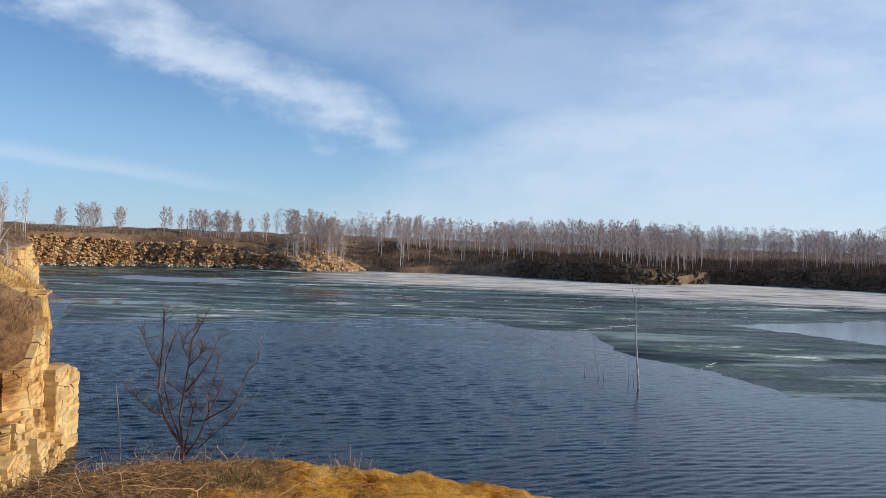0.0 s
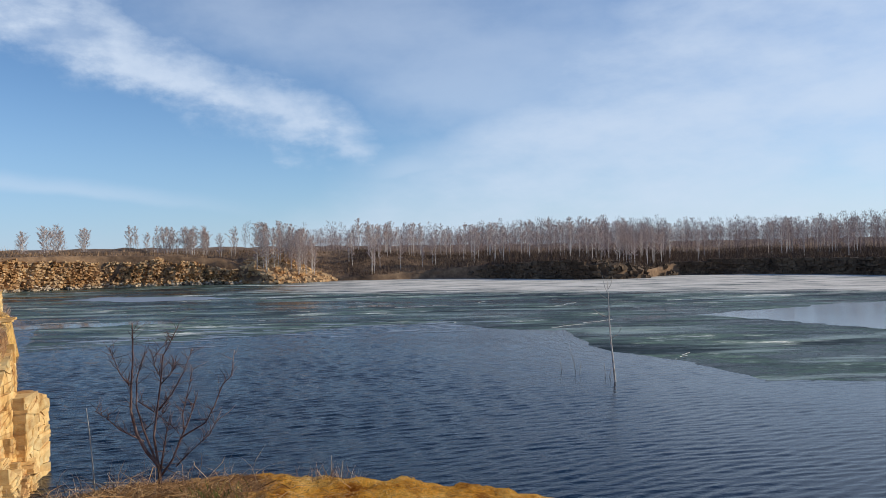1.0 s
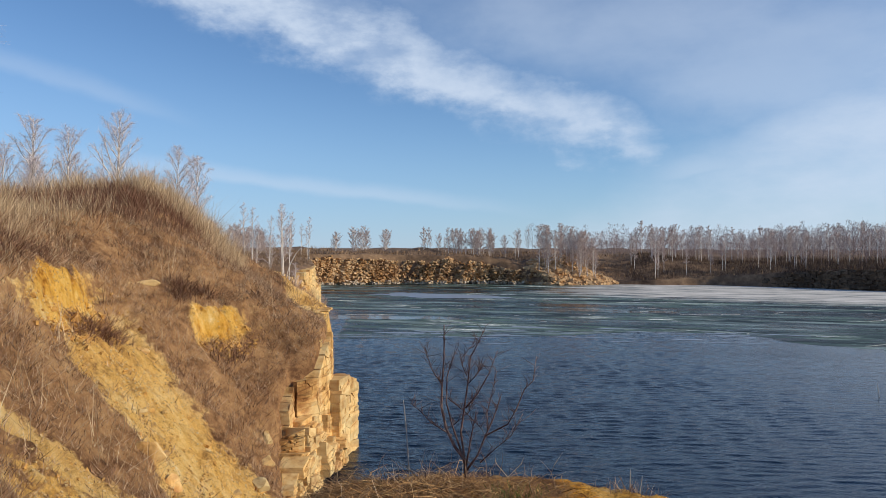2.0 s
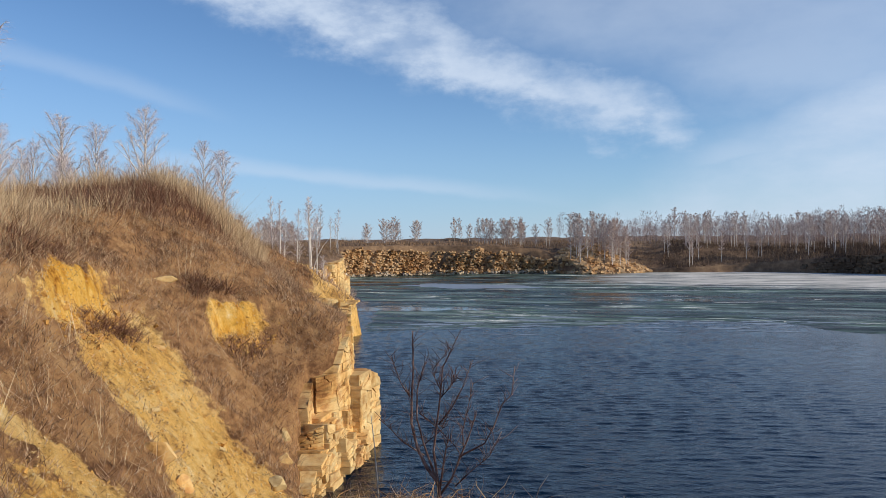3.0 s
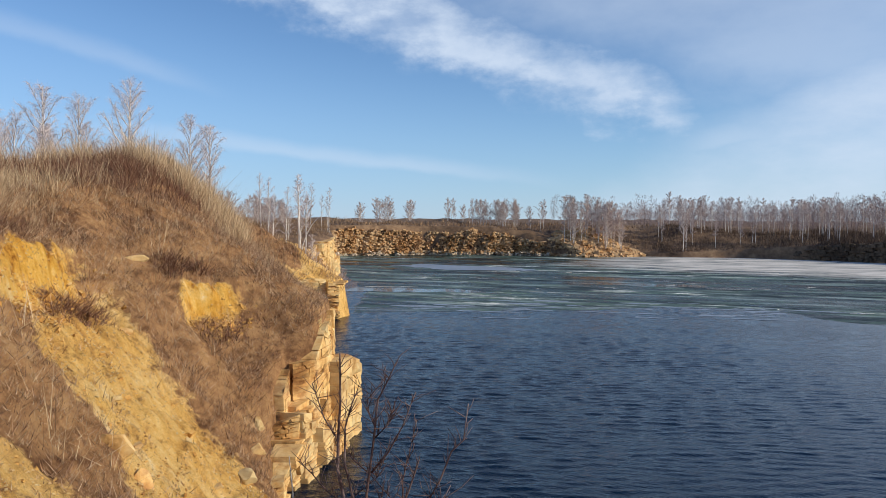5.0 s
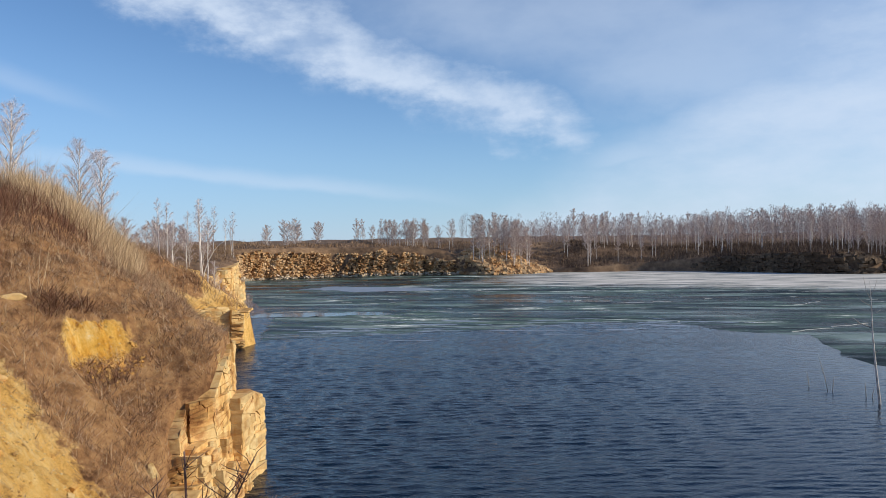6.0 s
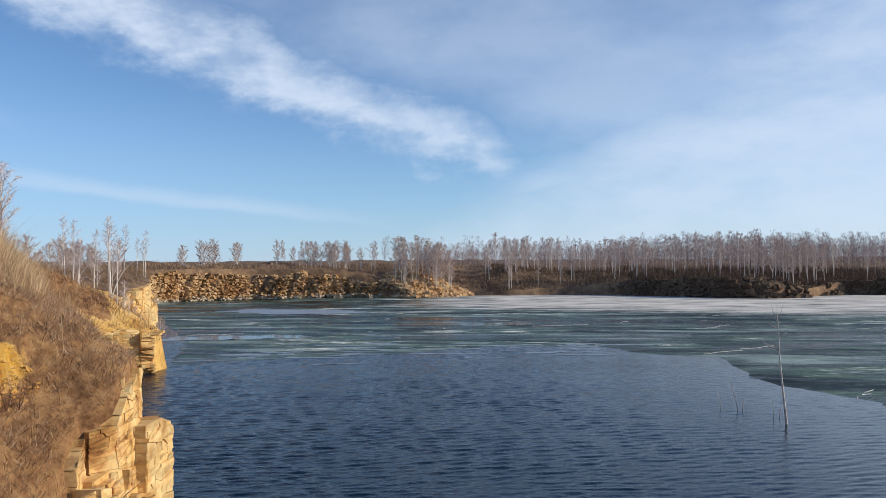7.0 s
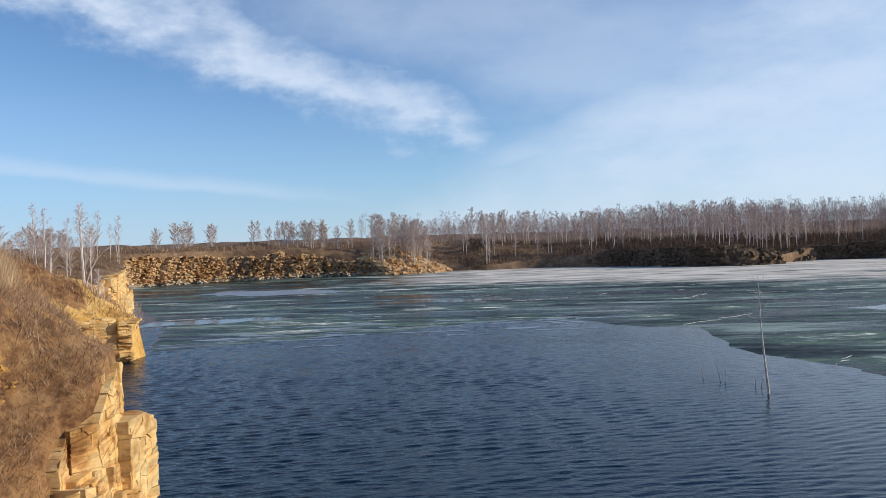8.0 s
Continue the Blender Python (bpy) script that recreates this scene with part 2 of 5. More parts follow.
def ice_build(add, link, bsdf):
    c = add("ShaderNodeTexCoord")
    sep = add("ShaderNodeSeparateXYZ")
    link(c.outputs["Object"], sep.inputs[0])
    streak = noise_tex(add, link, 0.10, 8, 0.68, (0.75, 1.5, 1), turn=(0, 0, radians(-3)))
    fine = noise_tex(add, link, 0.55, 8, 0.75, (0.5, 1.6, 1))
    broad = noise_tex(add, link, 0.022, 4, 0.55, (0.7, 2.0, 1))
    f = mixed(add, link, 0.40, streak, fine)
    f = mixed(add, link, 0.30, f, broad)
    grey = colour_ramp(add, link, f, [(0.44, (0.004, 0.009, 0.010)), (0.475, (0.022, 0.040, 0.037)), (0.505, (0.052, 0.090, 0.074)), (0.535, (0.092, 0.142, 0.118)), (0.555, (0.25, 0.31, 0.31)), (0.58, (0.64, 0.68, 0.69))])
    white = colour_ramp(add, link, streak, [(0.34, (0.10, 0.13, 0.13)), (0.42, (0.38, 0.39, 0.38)), (0.52, (0.62, 0.60, 0.56)), (0.65, (0.78, 0.77, 0.74))])

    def line(op, p, q):
        n = add("ShaderNodeMath")
        n.operation = op
        for k, v in enumerate((p, q)):
            if isinstance(v, (int, float)):
                n.inputs[k].default_value = v
            else:
                link(v, n.inputs[k])
        return n.outputs[0]
    # the crust turns white towards the far shore, right of the wooded point
    g = line("ADD", line("ADD", sep.outputs[1], line("MULTIPLY", sep.outputs[0], 0.33)), line("MULTIPLY", line("SUBTRACT", streak, 0.5), 60.0))
    far = add("ShaderNodeMapRange", From_Min=152.0, From_Max=170.0)
    link(g, far.inputs[0])
    side = add("ShaderNodeMapRange", From_Min=-42.0, From_Max=-14.0)
    link(line("ADD", sep.outputs[0], line("MULTIPLY", line("SUBTRACT", streak, 0.5), 50.0)), side.inputs[0])
    w = line("MULTIPLY", far.outputs[0], side.outputs[0])
    grit = colour_ramp(add, link, noise_tex(add, link, 2.2, 7, 0.75, (0.6, 1.5, 1)), [(0.36, (0.35, 0.38, 0.40)), (0.5, (1, 1, 1)), (0.62, (1.9, 1.85, 1.7))])
    grey = mixed(add, link, 1.0, grey, grit, "MULTIPLY")
    wet = colour_ramp(add, link, noise_tex(add, link, 0.16, 7, 0.66, (0.5, 2.4, 1), turn=(0, 0, radians(5))), [(0.42, (0.30, 0.34, 0.38)), (0.50, (1, 1, 1)), (0.60, (1.35, 1.3, 1.15))])
    grey = mixed(add, link, 1.0, grey, wet, "MULTIPLY")
    skin = colour_ramp(add, link, noise_tex(add, link, 0.075, 9, 0.66, (0.55, 2.6, 1), turn=(0, 0, radians(-6))), [(0.535, (0, 0, 0)), (0.575, (0.55, 0.55, 0.55)), (0.62, (0.9, 0.9, 0.9))])
    grey = mixed(add, link, skin, grey, (0.27, 0.345, 0.335))
    melt = colour_ramp(add, link, noise_tex(add, link, 0.05, 8, 0.62, (0.6, 2.8, 1), turn=(0, 0, radians(4))), [(0.43, (0.10, 0.13, 0.16)), (0.50, (1, 1, 1))])
    grey = mixed(add, link, 1.0, grey, melt, "MULTIPLY")
    link(mixed(add, link, w, grey, white), bsdf.inputs["Base Color"])
    r = add("ShaderNodeMapRange", From_Min=0.42, From_Max=0.58, To_Min=0.06, To_Max=0.6)
    link(f, r.inputs[0])
    link(line("MAXIMUM", r.outputs[0], line("MULTIPLY", w, 0.8)), bsdf.inputs["Roughness"])
    bsdf.inputs["IOR"].default_value = 1.31
    bsdf.inputs["Specular IOR Level"].default_value = 0.04
    bump(add, link, bsdf, fine, 0.4, 0.06)


def pool_build(add, link, bsdf):
    bsdf.inputs["Base Color"].default_value = (0.02, 0.035, 0.045, 1)
    bsdf.inputs["Roughness"].default_value = 0.04
    bsdf.inputs["IOR"].default_value = 1.333
    bump(add, link, bsdf, noise_tex(add, link, 1.6, 3, 0.5, (0.7, 1.8, 1)), 0.2, 0.04)


def bark_build(add, link, bsdf):
    marks = noise_tex(add, link, 3.0, 5, 0.7, (1.2, 1.2, 7))
    big = noise_tex(add, link, 1.1, 3, 0.6, (1, 1, 1))
    c = colour_ramp(add, link, mixed(add, link, 0.3, marks, big), [(0.34, (0.035, 0.028, 0.024)), (0.40, (0.36, 0.31, 0.28)), (0.46, (0.74, 0.69, 0.65)), (0.7, (0.84, 0.81, 0.77))])
    link(c, bsdf.inputs["Base Color"])
    bsdf.inputs["Roughness"].default_value = 0.75


MAT = dict(
    ground=material("soil_and_litter", ground_build),
    water=material("lake_water", water_build),
    ice=material("wet_grey_ice", ice_build),
    pool=material("melt_water", pool_build),
    bark=material("birch_bark", bark_build),
    rock=plain("sandstone", [(0.30, (0.24, 0.13, 0.06)), (0.40, (0.54, 0.34, 0.16)), (0.47, (0.70, 0.51, 0.25)), (0.58, (0.80, 0.645, 0.35)), (0.72, (0.86, 0.75, 0.48))], 1.7, 0.9, 0.10, (1, 1, 2.0), 0.26, "World", True),
    far_rock=plain("far_sandstone", [(0.30, (0.14, 0.082, 0.043)), (0.42, (0.39, 0.25, 0.135)), (0.53, (0.56, 0.395, 0.225)), (0.70, (0.70, 0.56, 0.37))], 0.7, 0.9, 0.2, (1, 1, 2.2), 0.0, "World", True),
    pale_rock=plain("washed_sandstone", [(0.30, (0.26, 0.20, 0.14)), (0.45, (0.52, 0.43, 0.32)), (0.60, (0.68, 0.60, 0.48))], 0.7, 0.9, 0.2, (1, 1, 2.2), 0.0, "World"),
    far_soil=plain("far_brown_soil", [(0.34, (0.045, 0.030, 0.021)), (0.46, (0.14, 0.092, 0.060)), (0.56, (0.235, 0.155, 0.096)), (0.68, (0.36, 0.25, 0.15))], 0.5, 0.95, 0.3, (1, 1, 1), 0.0, "World"),
    # grey stone with the far bank's shade put into its near-black colour
    shade_grey_rock=plain("shade_darkened_grey_stone", [(0.3, (0.022, 0.016, 0.012)), (0.48, (0.08, 0.055, 0.037)), (0.7, (0.24, 0.175, 0.115))], 1.2, 0.9, 0.1),
    twig=strands("birch_twigs", [(0.44, 0.36, 0.38), (0.62, 0.54, 0.56), (0.76, 0.69, 0.69), (0.52, 0.44, 0.46)]),
    far_twig=strands("far_birch_twigs", [(0.36, 0.275, 0.25), (0.52, 0.42, 0.385), (0.66, 0.55, 0.50), (0.44, 0.345, 0.315)]),
    forest=strands("forest_stems", [(0.20, 0.145, 0.135), (0.34, 0.255, 0.24), (0.48, 0.375, 0.345), (0.27, 0.205, 0.19), (0.41, 0.315, 0.295), (0.60, 0.50, 0.46)]),
    weeds=strands("dry_weeds", [(0.045, 0.024, 0.017), (0.36, 0.215, 0.13), (0.74, 0.55, 0.37), (0.10, 0.056, 0.038), (0.54, 0.33, 0.18)]),
    # brown brush, its colour darkened for the shade inside the far wood
    far_brush=strands("far_shade_dark_brush", [(0.05, 0.034, 0.027), (0.12, 0.082, 0.062), (0.20, 0.14, 0.10), (0.08, 0.055, 0.043)]),
    far_weeds=strands("far_dry_weeds", [(0.09, 0.055, 0.035), (0.27, 0.175, 0.105), (0.44, 0.30, 0.18), (0.17, 0.11, 0.068)]),
    brush=strands("dark_brush", [(0.08, 0.038, 0.026), (0.18, 0.09, 0.06), (0.30, 0.165, 0.10), (0.13, 0.064, 0.044)]),
    grass=strands("dry_grass", [(0.34, 0.23, 0.13), (0.56, 0.42, 0.26), (0.72, 0.58, 0.39), (0.44, 0.31, 0.18)]),
    straw=strands("straw", [(0.07, 0.032, 0.015), (0.46, 0.25, 0.095), (0.70, 0.46, 0.21), (0.20, 0.095, 0.036), (0.56, 0.33, 0.13)]),
    crumb=plain("orange_soil_crumbs", [(0.36, (0.26, 0.125, 0.035)), (0.48, (0.55, 0.30, 0.08)), (0.62, (0.70, 0.46, 0.16))], 6, 0.95, 0.005),
    green=strands("green_grass", [(0.10, 0.12, 0.03), (0.16, 0.17, 0.05)]),
    bush=plain("shrub_bark", [(0.35, (0.045, 0.024, 0.021)), (0.5, (0.125, 0.075, 0.066)), (0.66, (0.36, 0.27, 0.24))], 9, 0.7, 0.002),
    frost=plain("frosted_ice", [(0.3, (0.5, 0.53, 0.53)), (0.7, (0.8, 0.8, 0.78))], 2.0, 0.8, 0.02),
    slush=plain("grey_slush", [(0.35, (0.15, 0.18, 0.24)), (0.6, (0.29, 0.33, 0.40))], 0.6, 0.35, 0.01),
    # melt water with the white sky's reflection put into a pale base colour
    thaw=plain("sky_paled_thaw_water", [(0.35, (0.12, 0.15, 0.18)), (0.6, (0.26, 0.30, 0.34))], 0.4, 0.16, 0.01, (0.6, 1.6, 1)),
    drowned=plain("weathered_birch_bark", [(0.34, (0.07, 0.06, 0.055)), (0.42, (0.36, 0.33, 0.30)), (0.52, (0.66, 0.63, 0.59)), (0.68, (0.80, 0.78, 0.74))], 3.0, 0.7, 0.01, (1, 1, 0.7)),
    dead=plain("bleached_wood", [(0.3, (0.20, 0.18, 0.16)), (0.55, (0.42, 0.39, 0.35)), (0.8, (0.58, 0.55, 0.5))], 12, 0.8, 0.004),
)


# ---- building helpers ----
def mesh_of(name, verts, faces, mat, smooth=False):
    me = bpy.data.meshes.new(name)
    me.from_pydata(verts, [], faces)
    if smooth:
        me.polygons.foreach_set("use_smooth", [True] * len(me.polygons))
    me.materials.append(mat)
    me.update()
    return me


def part(name, me, parent, label=""):
    ob = new(name, me)
    ob.parent = parent
    if label:
        ob["label"] = label
    return ob


def tube(V, Fc, pts, radii, sides=6):
    """Adds a tapered tube along pts to a list of vertices and faces."""
    base = len(V)
    for k, (p, r) in enumerate(zip(pts, radii)):
        q = pts[min(k + 1, len(pts) - 1)] - pts[max(k - 1, 0)]
        q = q.normalized() if q.length > 1e-6 else Vector((0, 0, 1))
        a = q.orthogonal().normalized()
        b = q.cross(a)
        for j in range(sides):
            w = 2 * math.pi * j / sides
            V.append(p + (a * math.cos(w) + b * math.sin(w)) * r)
    for k in range(len(pts) - 1):
        for j in range(sides):
            o, n = base + k * sides, (j + 1) % sides
            Fc.append((o + j, o + n, o + sides + n, o + sides + j))
    Fc.append(tuple(base + j for j in reversed(range(sides))))
    top = base + (len(pts) - 1) * sides
    Fc.append(tuple(top + j for j in range(sides)))


def strand(V, Fc, p, q, width, rng, bend=0.0):
    """A thin two-segment blade from p to q."""
    d = q - p
    side = Vector((rng.gauss(0, 1), rng.gauss(0, 1), rng.gauss(0, 0.3)))
    side = (side - d * (side.dot(d) / max(d.length_squared, 1e-9)))
    side = side.normalized() * width * 0.5
    m = p + d * 0.5 + Vector((rng.gauss(0, bend), rng.gauss(0, bend), abs(rng.gauss(0, bend))))
    n = len(V)
    V.extend((p - side, p + side, m - side * 0.8, m + side * 0.8, q))
    Fc.extend(((n, n + 1, n + 3, n + 2), (n + 2, n + 3, n + 4)))


# ---- the plan of the shore ----
# each: x, y, height of the rock or bank at the water, steepness of the ground behind it
NEAR_SHORE = [
    (9, -3, 5.8, 0.02), (2.8, 3.6, 6.1, 0.03), (1.6, 5.7, 6.15, 0.03), (0.55, 6.3, 6.2, 0.02), (-0.7, 6.6, 6.2, 0.02), (-1.9, 6.75, 6.2, 0.02),
    (-3.3, 6.35, 6.1, 0.03), (-4.6, 5.3, 5.5, 0.1), (-6.5, 8.0, 1.2, 0.8), (-9, 14, 0.4, 0.85), (-11.3, 19.5, 0.3, 0.9), (-12.6, 21.6, 0.4, 0.9),
    (-13.6, 23.0, 1.1, 0.85), (-14.15, 24.0, 2.5, 0.75), (-14.35, 24.85, 3.6, 0.65), (-13.78, 25.7, 3.95, 0.6), (-14.05, 27.05, 4.9, 0.5), (-14.62, 28.45, 5.15, 0.5), (-15.42, 30.15, 5.0, 0.6), (-17.4, 32.4, 4.2, 0.80), (-21.9, 38.9, 4.2, 0.93),
    (-27.6, 46.5, 4.2, 0.93), (-32.2, 53, 3.8, 0.9), (-36.8, 59.2, 3.4, 0.8), (-33.2, 62.2, 2.9, 0.75), (-33.5, 65.2, 3.0, 0.7), (-41.2, 70.8, 4.6, 0.4), (-44.8, 79, 6.2, 0.2), (-49.5, 92, 7.0, 0.05)]
FAR_SHORE = [
    (-71.5, 130, 8.3, 0.05), (-104, 178, 9.0, 0.05), (-108, 196, 9.0, 0.12), (-101, 209, 9.0, 0.12), (-90, 222, 9.0, 0.12), (-75, 227, 8.6, 0.12),
    (-60, 232, 7.8, 0.05), (-52, 233.5, 4.5, 0.3), (-42, 226, 1.0, 0.5), (-30, 234, 0.6, 0.5), (-26, 243, 0.8, 0.4), (-13, 242, 1.2, 0.4),
    (4, 246, 2.4, 0.42), (27, 234, 4.4, 0.15), (46, 216, 5.1, 0.08), (56, 212, 3.2, 0.2), (66, 216, 2.0, 0.25), (72, 228, 1.5, 0.25),
    (84, 238, 3.8, 0.1), (108, 231, 4.4, 0.08), (126, 213, 4.4, 0.08), (140, 180, 4, 0.1), (146, 120, 4, 0.1), (120, 50, 5, 0.05)]
BACK_SHORE = [(60, 0, 6, 0.02), (25, -8, 6, 0.02)]
SHORE = np.array(NEAR_SHORE + FAR_SHORE + BACK_SHORE, float)
rough_rng = random.Random(4)


def shore_point(x, y):
    """The same for one place."""
    A, B = SHORE, np.roll(SHORE, -1, 0)
    ax, ay, dx, dy = A[:, 0], A[:, 1], B[:, 0] - A[:, 0], B[:, 1] - A[:, 1]
    u = ((x - ax) * dx + (y - ay) * dy) / (dx * dx + dy * dy)
    u = np.minimum(np.maximum(u, 0), 1)
    d = np.hypot(x - ax - u * dx, y - ay - u * dy)
    i = int(np.argmin(d))
    cross = (ay > y) != (B[:, 1] > y)
    with np.errstate(divide="ignore", invalid="ignore"):
        inside = int(np.sum(cross & (x < dx * (y - ay) / dy + ax))) % 2
    w = np.exp((d[i] - d) / (0.25 + 0.12 * d[i]))
    T, S = (float(np.sum(w * (A[:, k] + u * (B[:, k] - A[:, k]))) / np.sum(w)) for k in (2, 3))
    return np.array([-d[i] if inside else d[i]]), np.array([T]), np.array([S])


def shore_at(x, y):
    """Distance from the water's edge (minus over the lake), and the bank's height and steepness there."""
    x, y = np.asarray(x, float), np.asarray(y, float)
    if x.size == 1:
        return shore_point(float(x.ravel()[0]), float(y.ravel()[0]))
    inside = np.zeros(x.shape, bool)
    n, legs = len(SHORE), []
    for i in range(n):
        (ax, ay, at, as_), (bx, by, bt, bs) = SHORE[i], SHORE[(i + 1) % n]
        dx, dy = bx - ax, by - ay
        u = np.clip(((x - ax) * dx + (y - ay) * dy) / (dx * dx + dy * dy), 0, 1)
        legs.append((np.hypot(x - ax - u * dx, y - ay - u * dy), at + u * (bt - at), as_ + u * (bs - as_)))
        if by != ay:
            inside ^= ((ay > y) != (by > y)) & (x < (bx - ax) * (y - ay) / (by - ay) + ax)
    best = np.minimum.reduce([d for d, t, k in legs])
    W, T, S = np.zeros(x.shape), np.zeros(x.shape), np.zeros(x.shape)
    for d, t, k in legs:
        w = np.exp((best - d) / (0.25 + 0.12 * best))
        W, T, S = W + w, T + w * t, S + w * k
    return np.where(inside, -best, best), T / W, S / W


def bell(x, y, cx, cy, sx, sy):
    return np.exp(-((x - cx) / sx) ** 2 - ((y - cy) / sy) ** 2)


def ease(v, lo, hi):
    u = np.clip((v - lo) / (hi - lo), 0, 1)
    return u * u * (3 - 2 * u)


def top_land(x, y, d):
    """How high the ground lies behind the banks."""
    left = 9.3 - 1.3 * ease(y, 56, 80) + 1.6 * ease(y, 90, 180) + 2.1 * bell(x, y, -29.8, 34.5, 9, 10.5) + 0.8 * bell(x, y, -44, 32, 10, 14)
    hillocks = 0.8 * np.sin(x * 0.13 + 1) * np.sin(y * 0.11) + 0.5 * np.sin(x * 0.27 + y * 0.21)
    left = left + (0.9 * hillocks + 0.35 * np.sin(x * 0.5) * np.sin(y * 0.4)) * ease(y, 120, 180) * ease(d, 2, 14)
    right = 6.1 + hillocks * ease(d, 2, 14) + 2.4 * ease(d, 15, 70)
    w = ease(x, -60, 40) * ease(y, 120, 200)
    z = left * (1 - w) + right * w
    ledge = ease(y, 12, -2) * ease(x, -12, -4)
    z = z * (1 - ledge) + 6.4 * ledge
    return z + 12 * ease(d, 300, 800)


def land(x, y):
    d, T, S = shore_at(x, y)
    bank = T * ease(d, -0.15, 0.45) + S * np.clip(d, 0, None)
    top = top_land(x, y, d)
    k = 1.2
    h = np.clip(0.5 + 0.5 * (top - bank) / k, 0, 1)
    z = top * (1 - h) + bank * h - k * h * (1 - h) * 0.6
    z = z + washed(x, y) * ease(d, 0.3, 1.5)
    under = -0.4 + 1.5 * np.clip(d, -2, 0)
    # the shelf of soil on top of the stack of slabs
    shelf = ease(-13.82 - 0.14 * (y - 27) - x, 0, 0.3) * ease(y, 27.1, 27.4) * ease(y, 29.6, 29.3) * ease(x, -15.2, -15.0)
    return np.maximum(np.where(d < -0.15, under, z), 3.5 * shelf - 0.4), d, S


def oval(x, y, cx, cy, turn, along_, across):
    c, k = math.cos(turn), math.sin(turn)
    u, v = (x - cx) * c + (y - cy) * k, -(x - cx) * k + (y - cy) * c
    return np.exp(-(u / along_) ** 2 - (v / across) ** 2)


# each: centre, turn along the slope, half length, half width of the bare face, height of the step
SCARPS = [(-18.8, 18.3, 2.0, 2.7, 0.44, 0.95), (-17.65, 24.5, 1.35, 1.25, 0.5, 0.65), (-21.4, 36.3, 1.98, 3.7, 1.0, 0.5), (-21.9, 35.2, 1.98, 1.8, 0.45, 0.55)]


def scarp_uv(x, y, s):
    c, k = math.cos(s[2]), math.sin(s[2])
    u, v = (x - s[0]) * c + (y - s[1]) * k, -(x - s[0]) * k + (y - s[1]) * c
    return u, v + 0.18 * np.sin(u * 2.3 + s[1]) + 0.08 * np.sin(u * 5.1 + 1) + 0.02 * np.sin(u * 11.3 + 2)


def gully(x, y):
    """The broad run of bare soil below the upper scarp."""
    wob = 0.3 * np.sin(x * 1.3) + 0.15 * np.sin(x * 3.7 + 1)
    lo, hi = 16.5 - 0.31 * (x + 16.9) + wob, 20.9 - 0.14 * (x + 18) + 0.6 * wob
    return ease(y, lo - 0.5, lo + 0.5) * ease(y, hi + 0.5, hi - 0.5) * ease(x + 0.45 * (y - 16.5), -17.5, -16.6)


def crag_soil(x, y):
    """Bare orange soil on the bank above the jutting crag."""
    rim = np.interp(y, (46, 53, 59, 62, 65, 71, 79, 92), (-27.6, -32.2, -36.8, -33.2, -33.5, -41.2, -44.8, -49.5))
    wide = 3.6 + 1.0 * np.sin(y * 0.6) + 0.6 * np.sin(y * 1.7 + x)
    return 0.9 * ease(y, 54, 58) * ease(y, 90, 78) * ease(x, rim - wide - 1.2, rim - wide + 0.4)


def sand_mask(x, y):
    """Bare yellow soil: the ledge, scarps under the turf and washed gullies on the slope."""
    ledge = ease(y, 11, 8) * ease(x + 0.35 * np.sin(y * 1.9) + 0.2 * np.sin(y * 4.7 + x * 3.1), -2.3, -1.1)
    spots = 0.0
    for s in SCARPS:
        u, v = scarp_uv(x, y, s)
        spots = spots + np.exp(-(u / s[3]) ** 4 - ((v + 0.12) / s[4]) ** 4)
    low = 0.75 * bell(x, y, -11.5, 11.3, 1.3, 1.2) + 0.95 * oval(x, y, -12.9, 12.3, 0.54, 2.2, 0.42)
    return np.clip(ledge + 1.2 * spots + 0.84 * gully(x, y) + low + crag_soil(x, y), 0, 1)


def ochre_mask(x, y):
    """Where the bare soil is freshly cut and strongly coloured: the scarps and the ledge."""
    m = ease(y, 11, 8) * ease(x, -6, -4)
    for s in SCARPS:
        u, v = scarp_uv(x, y, s)
        m = m + np.exp(-(u / (1.1 * s[3])) ** 4 - (v / (1.3 * s[4])) ** 4)
    return np.clip(m + 0.45 * gully(x, y) + 0.7 * bell(x, y, -11.5, 11.3, 1.6, 1.4) + 0.4 * crag_soil(x, y), 0, 1)


def washed(x, y):
    """Scarps cut as steps into the slope, and the gully washed below them."""
    z = -0.3 * gully(x, y)
    for s in SCARPS[:2] + SCARPS[3:]:
        u, v = scarp_uv(x, y, s)
        z = z + s[5] * np.where(v > 0, 0.4, 1.0) * np.tanh(v / 0.20) * np.exp(-np.abs(v) / 1.3) * np.exp(-(u / (s[3] * 1.05)) ** 4)
    return z


def fractal(x, y, scale, octaves=4):
    return noise.fractal(Vector((x * scale, y * scale, 7.3)), 0.9, 2.0, octaves)


